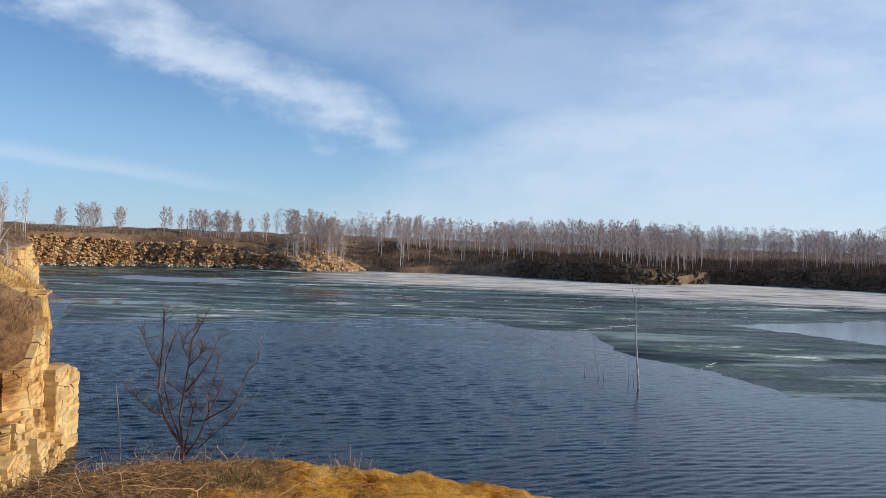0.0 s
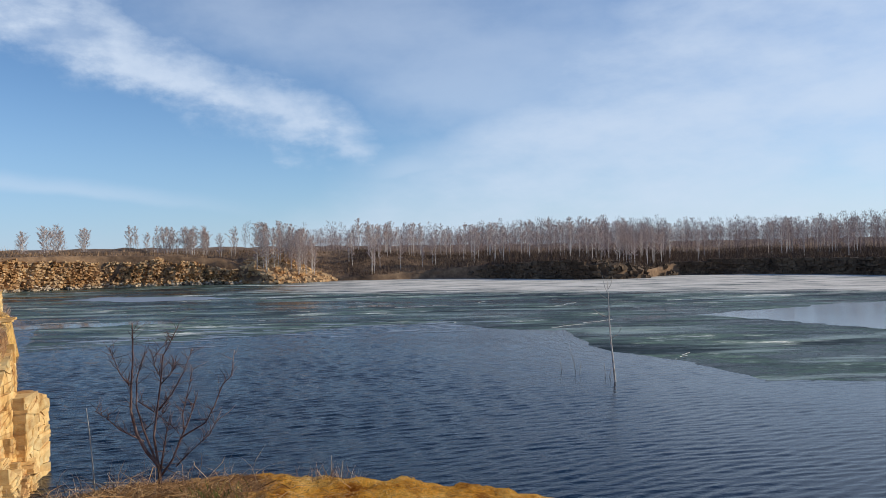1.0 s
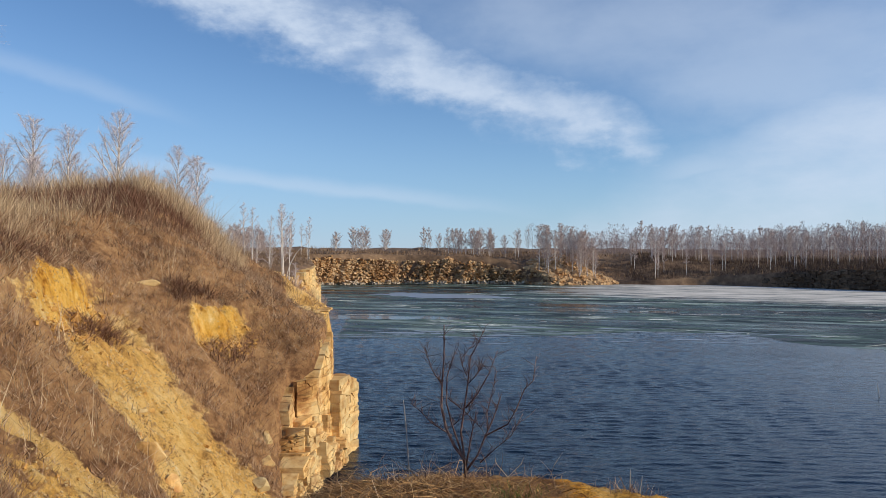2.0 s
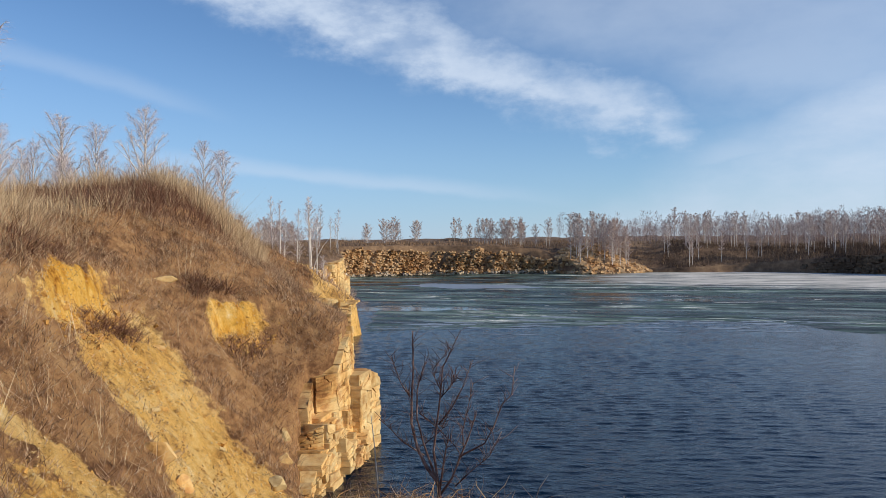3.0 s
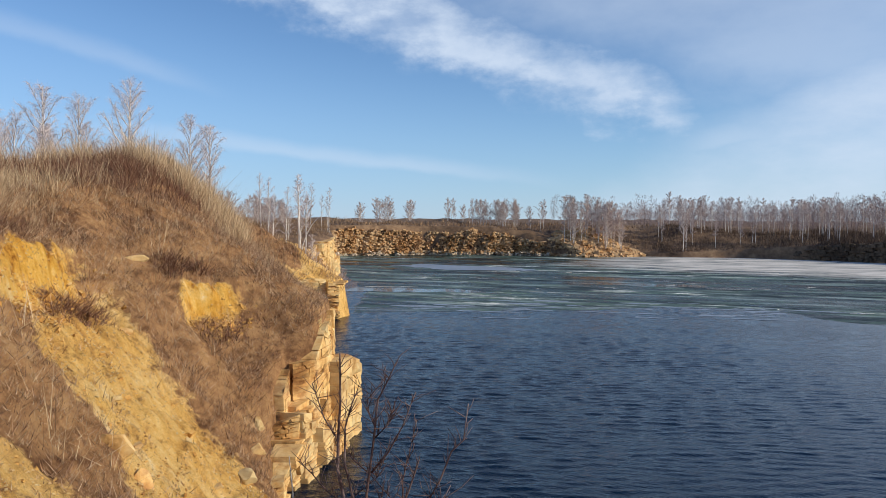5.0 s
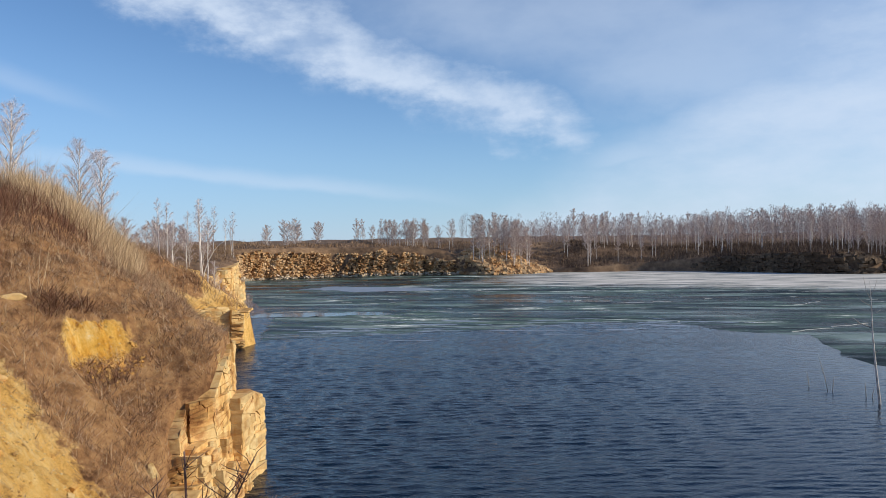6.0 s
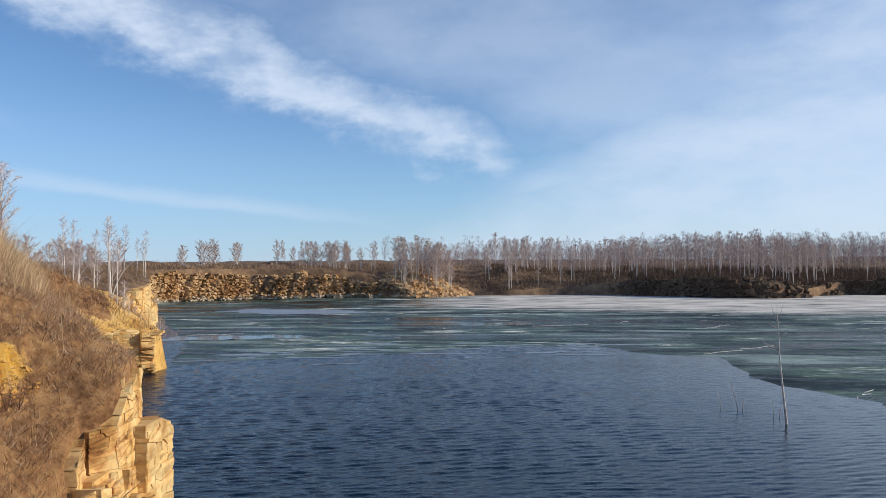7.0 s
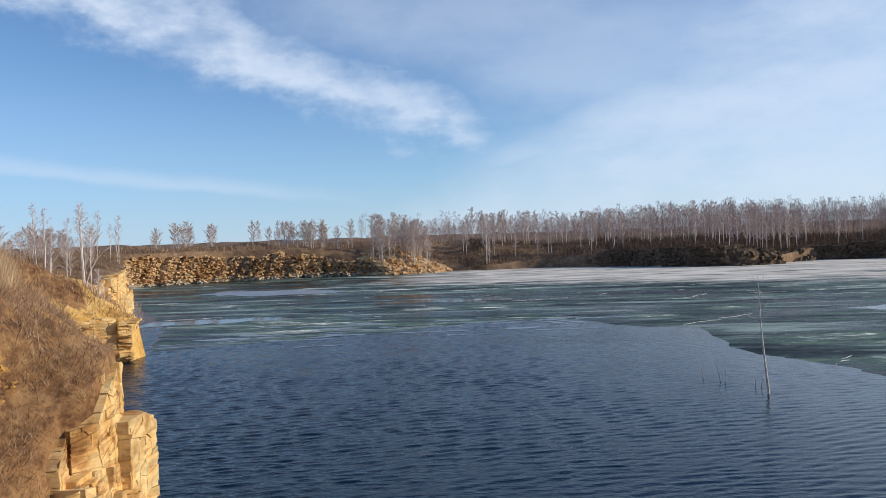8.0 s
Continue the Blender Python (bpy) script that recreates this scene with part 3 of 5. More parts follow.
def patch(name, x0, x1, y0, y1, cell, rough_size, holes=(), eroded=False):
    nx, ny = int((x1 - x0) / cell) + 1, int((y1 - y0) / cell) + 1
    gx, gy = np.meshgrid(np.linspace(x0, x1, nx), np.linspace(y0, y1, ny))
    z, d, S = land(gx, gy)
    sand = sand_mask(gx, gy)
    zz, V = z.copy(), []
    for j in range(ny):
        for i in range(nx):
            x, y = gx[j, i], gy[j, i]
            a = rough_size * min(1.0, max(0.0, d[j, i] / 2 + 0.3))
            v = z[j, i] + a * fractal(x, y, 0.45) + 0.35 * a * fractal(x, y, 2.3)
            if rough_size < 0.15:
                v += 0.026 * fractal(x, y, 5.0) + 0.020 * fractal(x, y, 13)
            if x < -6 and sand[j, i] > 0.25:
                v += 0.45 * sand[j, i] * a / 0.22 * (abs(noise.noise(Vector((x * 0.8, y * 2.2, 1)))) - 0.25)
            if eroded:
                fade = min(1.0, (x - x0) / 0.8, (x1 - x) / 0.8, (y - y0) / 0.8, (y1 - y) / 0.8) * min(1.0, max(0.0, d[j, i] - 0.2))
                rill = abs(noise.noise(Vector((x * 0.9, y * 3.4, 4)))) + 0.6 * abs(noise.noise(Vector((x * 2.2, y * 7.5, 6)))) - 0.35
                v += fade * (0.055 * fractal(x, y, 3.1) + 0.035 * fractal(x, y, 7.7, 3) + 0.26 * sand[j, i] * rill)
            V.append((x, y, v))
            zz[j, i] = v
    keep = np.ones((ny, nx), bool)
    for hole in holes:
        keep &= ~((gx > hole[0]) & (gx < hole[1]) & (gy > hole[2]) & (gy < hole[3]))
    Fc = [(j * nx + i, j * nx + i + 1, (j + 1) * nx + i + 1, (j + 1) * nx + i) for j in range(ny - 1) for i in range(nx - 1)
          if keep[j, i] and (d[j, i] > -1.2 or d[j + 1, i + 1] > -1.2)]
    me = mesh_of(name, V, Fc, MAT["ground"], True)
    at = me.attributes.new("sand", "FLOAT", "POINT")
    at.data.foreach_set("value", sand.ravel().astype(np.float32))
    at = me.attributes.new("rust", "FLOAT", "POINT")
    at.data.foreach_set("value", (ease(gy, 11, 8) * ease(gx, -6, -4)).ravel().astype(np.float32))
    at = me.attributes.new("ochre", "FLOAT", "POINT")
    at.data.foreach_set("value", ochre_mask(gx, gy).ravel().astype(np.float32))
    ob = new(name, me)

    def height(x, y):
        fx = np.clip((np.asarray(x, float) - x0) / (x1 - x0) * (nx - 1), 0, nx - 1.001)
        fy = np.clip((np.asarray(y, float) - y0) / (y1 - y0) * (ny - 1), 0, ny - 1.001)
        i, j = fx.astype(int), fy.astype(int)
        u, v = fx - i, fy - j
        return (zz[j, i] * (1 - u) + zz[j, i + 1] * u) * (1 - v) + (zz[j + 1, i] * (1 - u) + zz[j + 1, i + 1] * u) * v
    return ob, height


bank_ob, broad_z = patch("ground_bank", -62, 8, -12, 76, 0.26, 0.22, holes=((-5.3, 4.9, 1.7, 8.5), (-24.2, -9.4, 8.4, 31.6)))
tagged(bank_ob, "eroded slope of brown litter and yellow sandy soil", "ground", kind="structure")
slope_ob, slope_z = patch("ground_slope", -24.5, -9.1, 8.1, 31.9, 0.09, 0.22, eroded=True)
tagged(slope_ob, "washed slope of brown litter and bare yellow scarps", "ground", kind="structure")


def bank_z(x, y):
    x, y = np.asarray(x, float), np.asarray(y, float)
    return np.where((x > -24.2) & (x < -9.4) & (y > 8.4) & (y < 31.6), slope_z(x, y), broad_z(x, y))


ledge_ob, ledge_z = patch("ground_ledge", -5.6, 5.2, 1.4, 8.8, 0.05, 0.11)
tagged(ledge_ob, "rounded ledge of trodden yellow sandy soil", "ground", kind="structure")


def ring_ground():
    n, C = 420, (10.0, 120.0)
    far = [-3, -0.6, 0.0, 0.3, 0.8, 1.6, 3, 5, 8, 12, 17, 24, 33, 45, 60, 80, 105, 140, 190, 260, 360, 500, 680, 900, 1300, 2200, 4200]
    rows = []
    for k in range(n):
        w = 2 * math.pi * k / n
        ux, uy = math.cos(w), math.sin(w)
        r = np.linspace(20, 190, 700)
        d = shore_at(C[0] + r * ux, C[1] + r * uy)[0]
        edge = r[np.argmax(d > 0)]
        rows.append([(C[0] + (edge + f) * ux, C[1] + (edge + f) * uy) for f in far])
    P = np.array(rows)
    z, d, S = land(P[..., 0], P[..., 1])
    V, Fc = [], []
    for k in range(n):
        for f in range(len(far)):
            x, y = P[k, f]
            a = min(1.0, max(0.0, d[k, f] / 4)) * (1.3 if x < -45 else 0.7)
            v = z[k, f] + a * fractal(x, y, 0.06)
            if -61 < x < 7.2 and -11.4 < y < 75.2:
                v = min(v, z[k, f]) - 1.8
            V.append((x, y, v))
    m = len(far)
    for k in range(n):
        q = (k + 1) % n
        for f in range(m - 1):
            Fc.append((k * m + f, k * m + f + 1, q * m + f + 1, q * m + f))
    me = mesh_of("ground", V, Fc, MAT["far_soil"], True)
    return tagged(new("ground", me), "brown rough ground of the quarry rim running to the horizon", "ground", kind="structure")


ring_ground()


def land_z(x, y):
    if -61 < x < 7 and -11 < y < 75:
        return float(bank_z(x, y))
    z, d, S = land(np.array([x]), np.array([y]))
    return float(z[0])


# ---- the lake ----
def flat_sheet(name, outline, z, mat, thick=0.0, ragged=0.0, step=1.0, seed=1):
    """A level sheet inside an outline, its edge broken up by noise."""
    rng = random.Random(seed)
    pts = []
    for (ax, ay), (bx, by) in zip(outline, outline[1:] + outline[:1]):
        n = max(1, int(math.hypot(bx - ax, by - ay) / step))
        for k in range(n):
            u = k / n
            x, y = ax + (bx - ax) * u, ay + (by - ay) * u
            if ragged and math.hypot(x, y - 60) < 150:
                x += ragged * noise.fractal(Vector((x * 0.35, y * 0.35, seed)), 0.8, 2, 4)
                y += ragged * noise.fractal(Vector((x * 0.35, y * 0.35, seed + 9)), 0.8, 2, 4)
            pts.append((x, y))
    bm = bmesh.new()
    vs = [bm.verts.new((x, y, z)) for x, y in pts]
    es = [bm.edges.new((vs[k], vs[(k + 1) % len(vs)])) for k in range(len(vs))]
    bmesh.ops.triangle_fill(bm, use_beauty=True, use_dissolve=False, edges=es)
    for f in bm.faces:
        f.normal_update()
        if f.normal.z < 0:
            f.normal_flip()
    if thick:
        rim = [e for e in bm.edges if e.is_boundary]
        r = bmesh.ops.extrude_edge_only(bm, edges=rim)
        bmesh.ops.translate(bm, verts=[v for v in r["geom"] if isinstance(v, bmesh.types.BMVert)], vec=(0, 0, -thick))
    me = bpy.data.meshes.new(name)
    bm.normal_update()
    bm.to_mesh(me)
    bm.free()
    me.materials.append(mat)
    return new(name, me)


ICE_EDGE = [(-34, 67), (-27, 72), (-16, 77), (-5, 87), (1.3, 86), (6.2, 84), (8.8, 78.4), (14.9, 76.5), (14.9, 70.8), (15.2, 60.4), (19.5, 53), (21.0, 45.4), (25.7, 44), (30, 43.8), (50, 47), (90, 52), (122, 60)]
ICE_BACK = [(146, 120), (140, 180), (126, 212), (108, 230), (84, 237), (72, 227), (56, 211), (27, 233), (4, 245), (-26, 242), (-52, 232), (-90, 221), (-107, 196), (-104, 178), (-70, 130), (-44, 90)]


def lake_surface():
    """One sheet of water: short wind waves where the lake is open, level under the ice."""
    x0, x1, y0, y1 = -46.0, 42.0, 4.5, 90.0
    rows = [y0]
    while rows[-1] < y1:
        rows.append(rows[-1] + 0.05 + 0.0012 * rows[-1])
    rows[-1] = y1
    gx, gy = np.meshgrid(np.arange(x0, x1 + 0.01, 0.27), np.array(rows))
    rng = np.random.default_rng(5)
    z = np.zeros(gx.shape)
    step = 0.05 + 0.0012 * gy
    for k in range(64):
        length = 0.25 * (3.5 ** rng.random())
        way = radians(114) + rng.normal(0, 0.31)
        w = 2 * math.pi / length
        z += 0.0056 * length * np.minimum(ease(length / step, 2.4, 4.2), ease(length / (abs(math.cos(way)) + 0.01), 0.55, 0.9)) * np.sin(w * (gx * math.cos(way) + gy * math.sin(way)) + rng.uniform(0, 6.283))
    gust = sum(np.sin(gx * a + gy * b + c) for a, b, c in ((0.21, 0.13, 1), (-0.09, 0.31, 2), (0.05, -0.17, 4), (0.33, 0.4, 0.5)))
    lee = (1.0 - 0.6 * ease(gx, -8, 14)) * (1.0 - 0.35 * ease(gy, 30, 70))
    under = np.zeros(gx.shape, bool)
    for (ax, ay), (bx, by) in zip(ICE_EDGE + ICE_BACK, ICE_EDGE[1:] + ICE_BACK + ICE_EDGE[:1]):
        if ay != by:
            under ^= ((ay > gy) != (by > gy)) & (gx < (bx - ax) * (gy - ay) / (by - ay) + ax)
    open_water = 1.0 - under
    for _ in range(10):
        open_water = 0.2 * (open_water + np.roll(open_water, 1, 0) + np.roll(open_water, -1, 0) + np.roll(open_water, 1, 1) + np.roll(open_water, -1, 1))
    lee = lee * ease(open_water, 0.3, 0.8)
    rim = ease(gx, x0, x0 + 2) * ease(gx, x1, x1 - 2) * ease(gy, y1, y1 - 2) * ease(gy, y0, y0 + 1)
    z = z * lee * rim * (1 + 0.08 * gust) - 0.004
    ny, nx = gx.shape
    V = np.stack([gx, gy, z], -1).reshape(-1, 3)
    q = (np.arange(ny - 1)[:, None] * nx + np.arange(nx - 1)[None]).ravel()
    T = np.concatenate([np.stack([q, q + 1, q + nx + 1], 1), np.stack([q, q + nx + 1, q + nx], 1)])
    n = len(V)
    V = np.concatenate([V, [(-190, -20, -0.004), (190, -20, -0.004), (190, 290, -0.004), (-190, 290, -0.004)]])
    inner = (0, nx - 1, ny * nx - 1, (ny - 1) * nx)
    ring = [t for k in range(4) for t in ((n + k, n + (k + 1) % 4, inner[(k + 1) % 4]), (n + k, inner[(k + 1) % 4], inner[k]))]
    me = bpy.data.meshes.new("water")
    T = np.concatenate([T, np.array(ring)])
    me.vertices.add(len(V))
    me.vertices.foreach_set("co", V.astype(np.float32).ravel())
    me.loops.add(len(T) * 3)
    me.loops.foreach_set("vertex_index", T.astype(np.int32).ravel())
    me.polygons.add(len(T))
    me.polygons.foreach_set("loop_start", np.arange(len(T), dtype=np.int32) * 3)
    me.polygons.foreach_set("use_smooth", np.ones(len(T), bool))
    me.materials.append(MAT["water"])
    me.update(calc_edges=True)
    return tagged(new("water", me), "dark blue rippled lake water", "water", kind="structure")


lake_surface()

ice = flat_sheet("ice_sheet", ICE_EDGE + ICE_BACK, 0.001, MAT["ice"], 0.0, 0.8, 0.8, 3)
tagged(ice, "wet grey-green sheet of melting ice on the lake", "ice", kind="structure")
POOLS = [[(-49, 88), (-37, 92), (-27, 95), (-34, 98), (-48, 95)], [(-69, 152), (-52, 143), (-35, 148), (-42, 157), (-66, 163)], [(-20, 115), (-3, 116), (-3, 121.5), (-18, 119)],
         [(34, 92), (40, 82), (44, 74), (47, 66), (80, 66), (110, 90), (80, 108), (60, 106), (50, 99)]]
for k, o in enumerate(POOLS):
    tagged(flat_sheet("melt_pool", o, 0.006, MAT[("pool", "slush", "pool", "thaw")[k]], 0.0, 1.6, 0.7, 11 + k), "still pool of melt water on the ice", "pool", "melt pools", kind="structure")


def slush_streaks(n, seed):
    """Thin rafts of slush drifting along the ice edge in the bay: ragged slivers in one mesh."""
    rng, V, Fc = random.Random(seed), [], []
    for _ in range(n):
        u = rng.random()
        x = -35 + 46 * u
        y = 72 + 15 * u + rng.gauss(1.5, 4.0) + (8 * rng.random() if rng.random() < 0.25 else 0)
        L, W = rng.uniform(0.7, 3.0) * (2.0 if rng.random() < 0.2 else 1), rng.uniform(0.15, 0.7)
        m, base, turn = 14, len(V), rng.gauss(0.12, 0.12)
        z = 0.006 + 0.004 * rng.random()
        V.append((x, y, z))
        for k in range(m):
            a = 2 * math.pi * k / m
            r = 0.3 + 1.0 * rng.random()
            p, q = math.cos(a) * L * r, math.sin(a) * W * r + 0.18 * W * math.sin(3 * a)
            V.append((x + p * math.cos(turn) - q * math.sin(turn), y + p * math.sin(turn) + q * math.cos(turn), z))
        Fc.extend((base, base + 1 + k, base + 1 + (k + 1) % m) for k in range(m))
    tagged(new("slush_streaks", mesh_of("slush_streaks", V, Fc, MAT["slush"])), "thin pale rafts of slush along the ice edge", "slush", kind="stuff")


slush_streaks(64, 31)


# ---- rock ----
def along(points):
    """Stations along a line of (x, y, top): a function of the distance, and the whole length."""
    P = [Vector(p) for p in points]
    legs = [(b.xy - a.xy).length for a, b in zip(P, P[1:])]

    def at(s):
        for a, b, l in zip(P, P[1:], legs):
            if s <= l:
                break
            s -= l
        u = min(1.0, s / l)
        return a.lerp(b, u), (b.xy - a.xy).normalized()
    return at, sum(legs)


def cut_poly(poly, p, n):
    """The two halves of a convex outline either side of a line."""
    halves = ([], [])
    for a, b in zip(poly, poly[1:] + poly[:1]):
        da, db = (a - p).dot(n), (b - p).dot(n)
        halves[0 if da >= 0 else 1].append(a)
        if da * db < 0:
            c = a.lerp(b, da / (da - db))
            halves[0].append(c)
            halves[1].append(c)
    return halves


def crack(poly, bed, length, dip, rng, off, jut, out):
    """Breaks a convex stretch of rock along beds and joints, down to single blocks."""
    if len(poly) < 3:
        return
    w = max(v.x for v in poly) - min(v.x for v in poly)
    h = max(v.y for v in poly) - min(v.y for v in poly)
    tall, wide = h / (bed * math.exp(rng.gauss(0.25, 0.5))), w / (length * math.exp(rng.gauss(0.25, 0.5)))
    if max(tall, wide) < 1.0:
        if w > 0.06 and h > 0.04:
            out.append((poly, off))
        return
    lo = Vector((min(v.x for v in poly), min(v.y for v in poly)))
    p = lo + Vector((w * rng.uniform(0.3, 0.7), h * rng.uniform(0.32, 0.68)))
    a = dip + rng.gauss(0, 0.17) if tall >= wide * 0.8 else math.pi / 2 + rng.gauss(0, 0.42)
    k = rng.gauss(0, jut)
    for half, kk in zip(cut_poly(poly, p, Vector((-math.sin(a), math.cos(a)))), (k, -k * 0.5)):
        crack(half, bed, length, dip, rng, off + kk, jut * 0.8, out)


def block_mesh(poly, depth, gap, chip, rng, mat):
    """One block: its outline drawn in a little, the front edge worn, the body running back into the rock."""
    c = sum(poly, Vector((0, 0))) / len(poly)
    n = len(poly)
    tilt = Vector((rng.gauss(0, 0.035), rng.gauss(0, 0.03)))

    def ring(inset, y, rough):
        vs = []
        for v in poly:
            d = v - c
            k = max(0.3, 1 - inset / max(0.05, d.length))
            q = d * k
            vs.append((q.x, y + q.dot(tilt) + rng.gauss(0, rough), q.y))
        return vs
    e = chip * rng.uniform(0.5, 1.6)
    V = ring(gap, depth, 0) + ring(gap, e, 0.006) + ring(gap + e, 0.0, 0.012)
    V.append((rng.gauss(0, 0.05), -abs(rng.gauss(0, 0.02)), rng.gauss(0, 0.05)))
    Fc = [tuple(range(n - 1, -1, -1))]
    for r in (0, 1):
        Fc += [(r * n + i, r * n + (i + 1) % n, (r + 1) * n + (i + 1) % n, (r + 1) * n + i) for i in range(n)]
    Fc += [(2 * n + i, 2 * n + (i + 1) % n, 3 * n) for i in range(n)]
    return mesh_of("rock_block", V, Fc, mat), c


def rock_face(label, points, bed, length, depth, seed, jut, dip=0.03, most=300, foot=-0.4, ragged=0.2, chip=0.02, gap=0.009):
    """A face of natural rock, facet by facet, broken along beds and joints: every block a piece of its own."""
    rng = random.Random(seed)
    root = bpy.data.objects.new("rock_cliff", None)
    scene.collection.objects.link(root)
    tagged(root, label, "cliff", kind="structure")
    made = 0
    for a, b in zip(points, points[1:]):
        a, b = Vector(a), Vector(b)
        t = (b.xy - a.xy).normalized()
        L, back = (b.xy - a.xy).length, Vector((-t.y, t.x, 0))
        cells, s, base = [], 0.0, rng.gauss(0, jut)
        while s < L - 0.01:
            w = min(L - s, rng.uniform(0.9, 2.2) * length)
            if L - s - w < 0.4 * length:
                w = L - s
            za, zb = (a.z + (b.z - a.z) * u / L + rng.uniform(-ragged, ragged) * 0.6 for u in (s, s + w))
            crack([Vector((s, foot)), Vector((s + w, foot)), Vector((s + w, zb)), Vector((s, za))], bed, length, dip, rng, base + rng.gauss(0, jut), jut, cells)
            s += w
        for poly, off in cells:
            if made >= most:
                break
            me, c = block_mesh(poly, depth, gap * math.exp(rng.gauss(0, 0.7)), chip, rng, MAT["rock"])
            ob = part("rock_block", me, root)
            push = max(-0.35, min(0.35, off)) - 0.04 * max(0.0, c.y)
            if rng.random() < 0.035:
                push -= 0.25
            ob.location = Vector((a.x + t.x * c.x, a.y + t.y * c.x, c.y)) - back * push
            ob.rotation_euler = (-0.04, 0, math.atan2(t.y, t.x))
            made += 1
    return root


near_face = [(-15.0, 23.5, 2.2), (-13.98, 23.9, 2.7), (-14.2, 24.75, 3.4), (-13.68, 25.55, 3.7), (-13.95, 27.0, 4.7), (-14.5, 28.4, 5.0), (-15.3, 30.1, 4.8), (-16.9, 31.9, 4.6)]
rock_face("sunlit near cliff of tan bedded sandstone above the water", near_face, 0.33, 0.85, 0.75, 6, 0.014, 0.13, ragged=0.5, chip=0.012, gap=0.012)
rock_face("broken lower step of the tan sandstone cliff", [(-14.2, 23.2, 1.7), (-13.35, 23.75, 2.0), (-13.45, 25.2, 2.1), (-13.75, 26.6, 1.9)], 0.24, 0.55, 0.9, 7, 0.06, 0.13)
rock_face("tan rock foot of the cliff at the water line", [(-13.3, 20.6, 0.8), (-12.3, 21.2, 0.6), (-12.75, 23.0, 1.1), (-13.05, 24.6, 1.2), (-13.5, 26.6, 1.1), (-13.7, 27.3, 0.8)], 0.26, 0.6, 0.9, 8, 0.09, 0.12, ragged=0.5)
rock_face("sunlit stack of tan stone slabs standing in the water", [(-14.4, 26.85, 3.2), (-13.62, 27.05, 3.2), (-13.98, 29.5, 2.9), (-15.6, 30.2, 2.8)], 0.38, 1.0, 1.0, 9, 0.025, 0.10, ragged=0.4, chip=0.015, gap=0.011)
rock_face("pale loose slab lying on top of the cliff", [(-15.3, 25.9, 4.25), (-14.15, 26.5, 4.75), (-14.3, 27.2, 4.9)], 0.3, 1.3, 0.6, 10, 0.04, 0.12, 300, 3.4)
rock_face("tan bedded rock rim running along the bay", [(-16.3, 31.5, 4.6), (-18.5, 34.4, 4.7), (-21.5, 38.8, 4.5), (-27.2, 46.4, 4.4)], 0.28, 1.2, 1.3, 11, 0.12, ragged=0.5, chip=0.03)
rock_face("thinly bedded orange rock crag on the shore", [(-27.3, 46.4, 4.1), (-31.9, 52.9, 3.7), (-36.6, 58.9, 3.4)], 0.24, 1.3, 1.6, 13, 0.16, 0.03, ragged=0.5, chip=0.03)
rock_face("jutting orange crag of thin rock beds", [(-36.6, 58.9, 3.6), (-34.8, 60.2, 3.6), (-32.7, 62.0, 3.2), (-33.0, 65.1, 3.3), (-40.8, 70.7, 4.6)], 0.20, 1.0, 1.6, 14, 0.2, 0.02, ragged=0.5, chip=0.03)
rock_face("bedded orange cliff under a row of birches", [(-40.8, 70.7, 4.6), (-44.4, 79.0, 6.2), (-49.1, 91.8, 6.9), (-54.8, 101, 7.3)], 0.6, 2.6, 1.8, 17, 0.25, 0.02, chip=0.05)


def joined_blocks(name, places, mat, label, category):
    """Many stones in one mesh. places: (centre, size, turn)."""
    rng = random.Random(len(places))
    cube = [(sx, sy, sz) for sz in (-0.5, 0.5) for sx, sy in ((-0.5, -0.5), (0.5, -0.5), (0.5, 0.5), (-0.5, 0.5))]
    quads = [(3, 2, 1, 0), (4, 5, 6, 7), (0, 1, 5, 4), (1, 2, 6, 5), (2, 3, 7, 6), (3, 0, 4, 7)]
    V, Fc = [], []
    for c, size, turn in places:
        n, R = len(V), Euler(turn).to_matrix()
        for q in cube:
            v = Vector([(a + rng.uniform(-0.13, 0.13)) * b for a, b in zip(q, size)])
            V.append(Vector(c) + R @ v)
        Fc.extend(tuple(n + i for i in f) for f in quads)
    return tagged(new(name, mesh_of(name, V, Fc, mat)), label, category, kind="stuff")


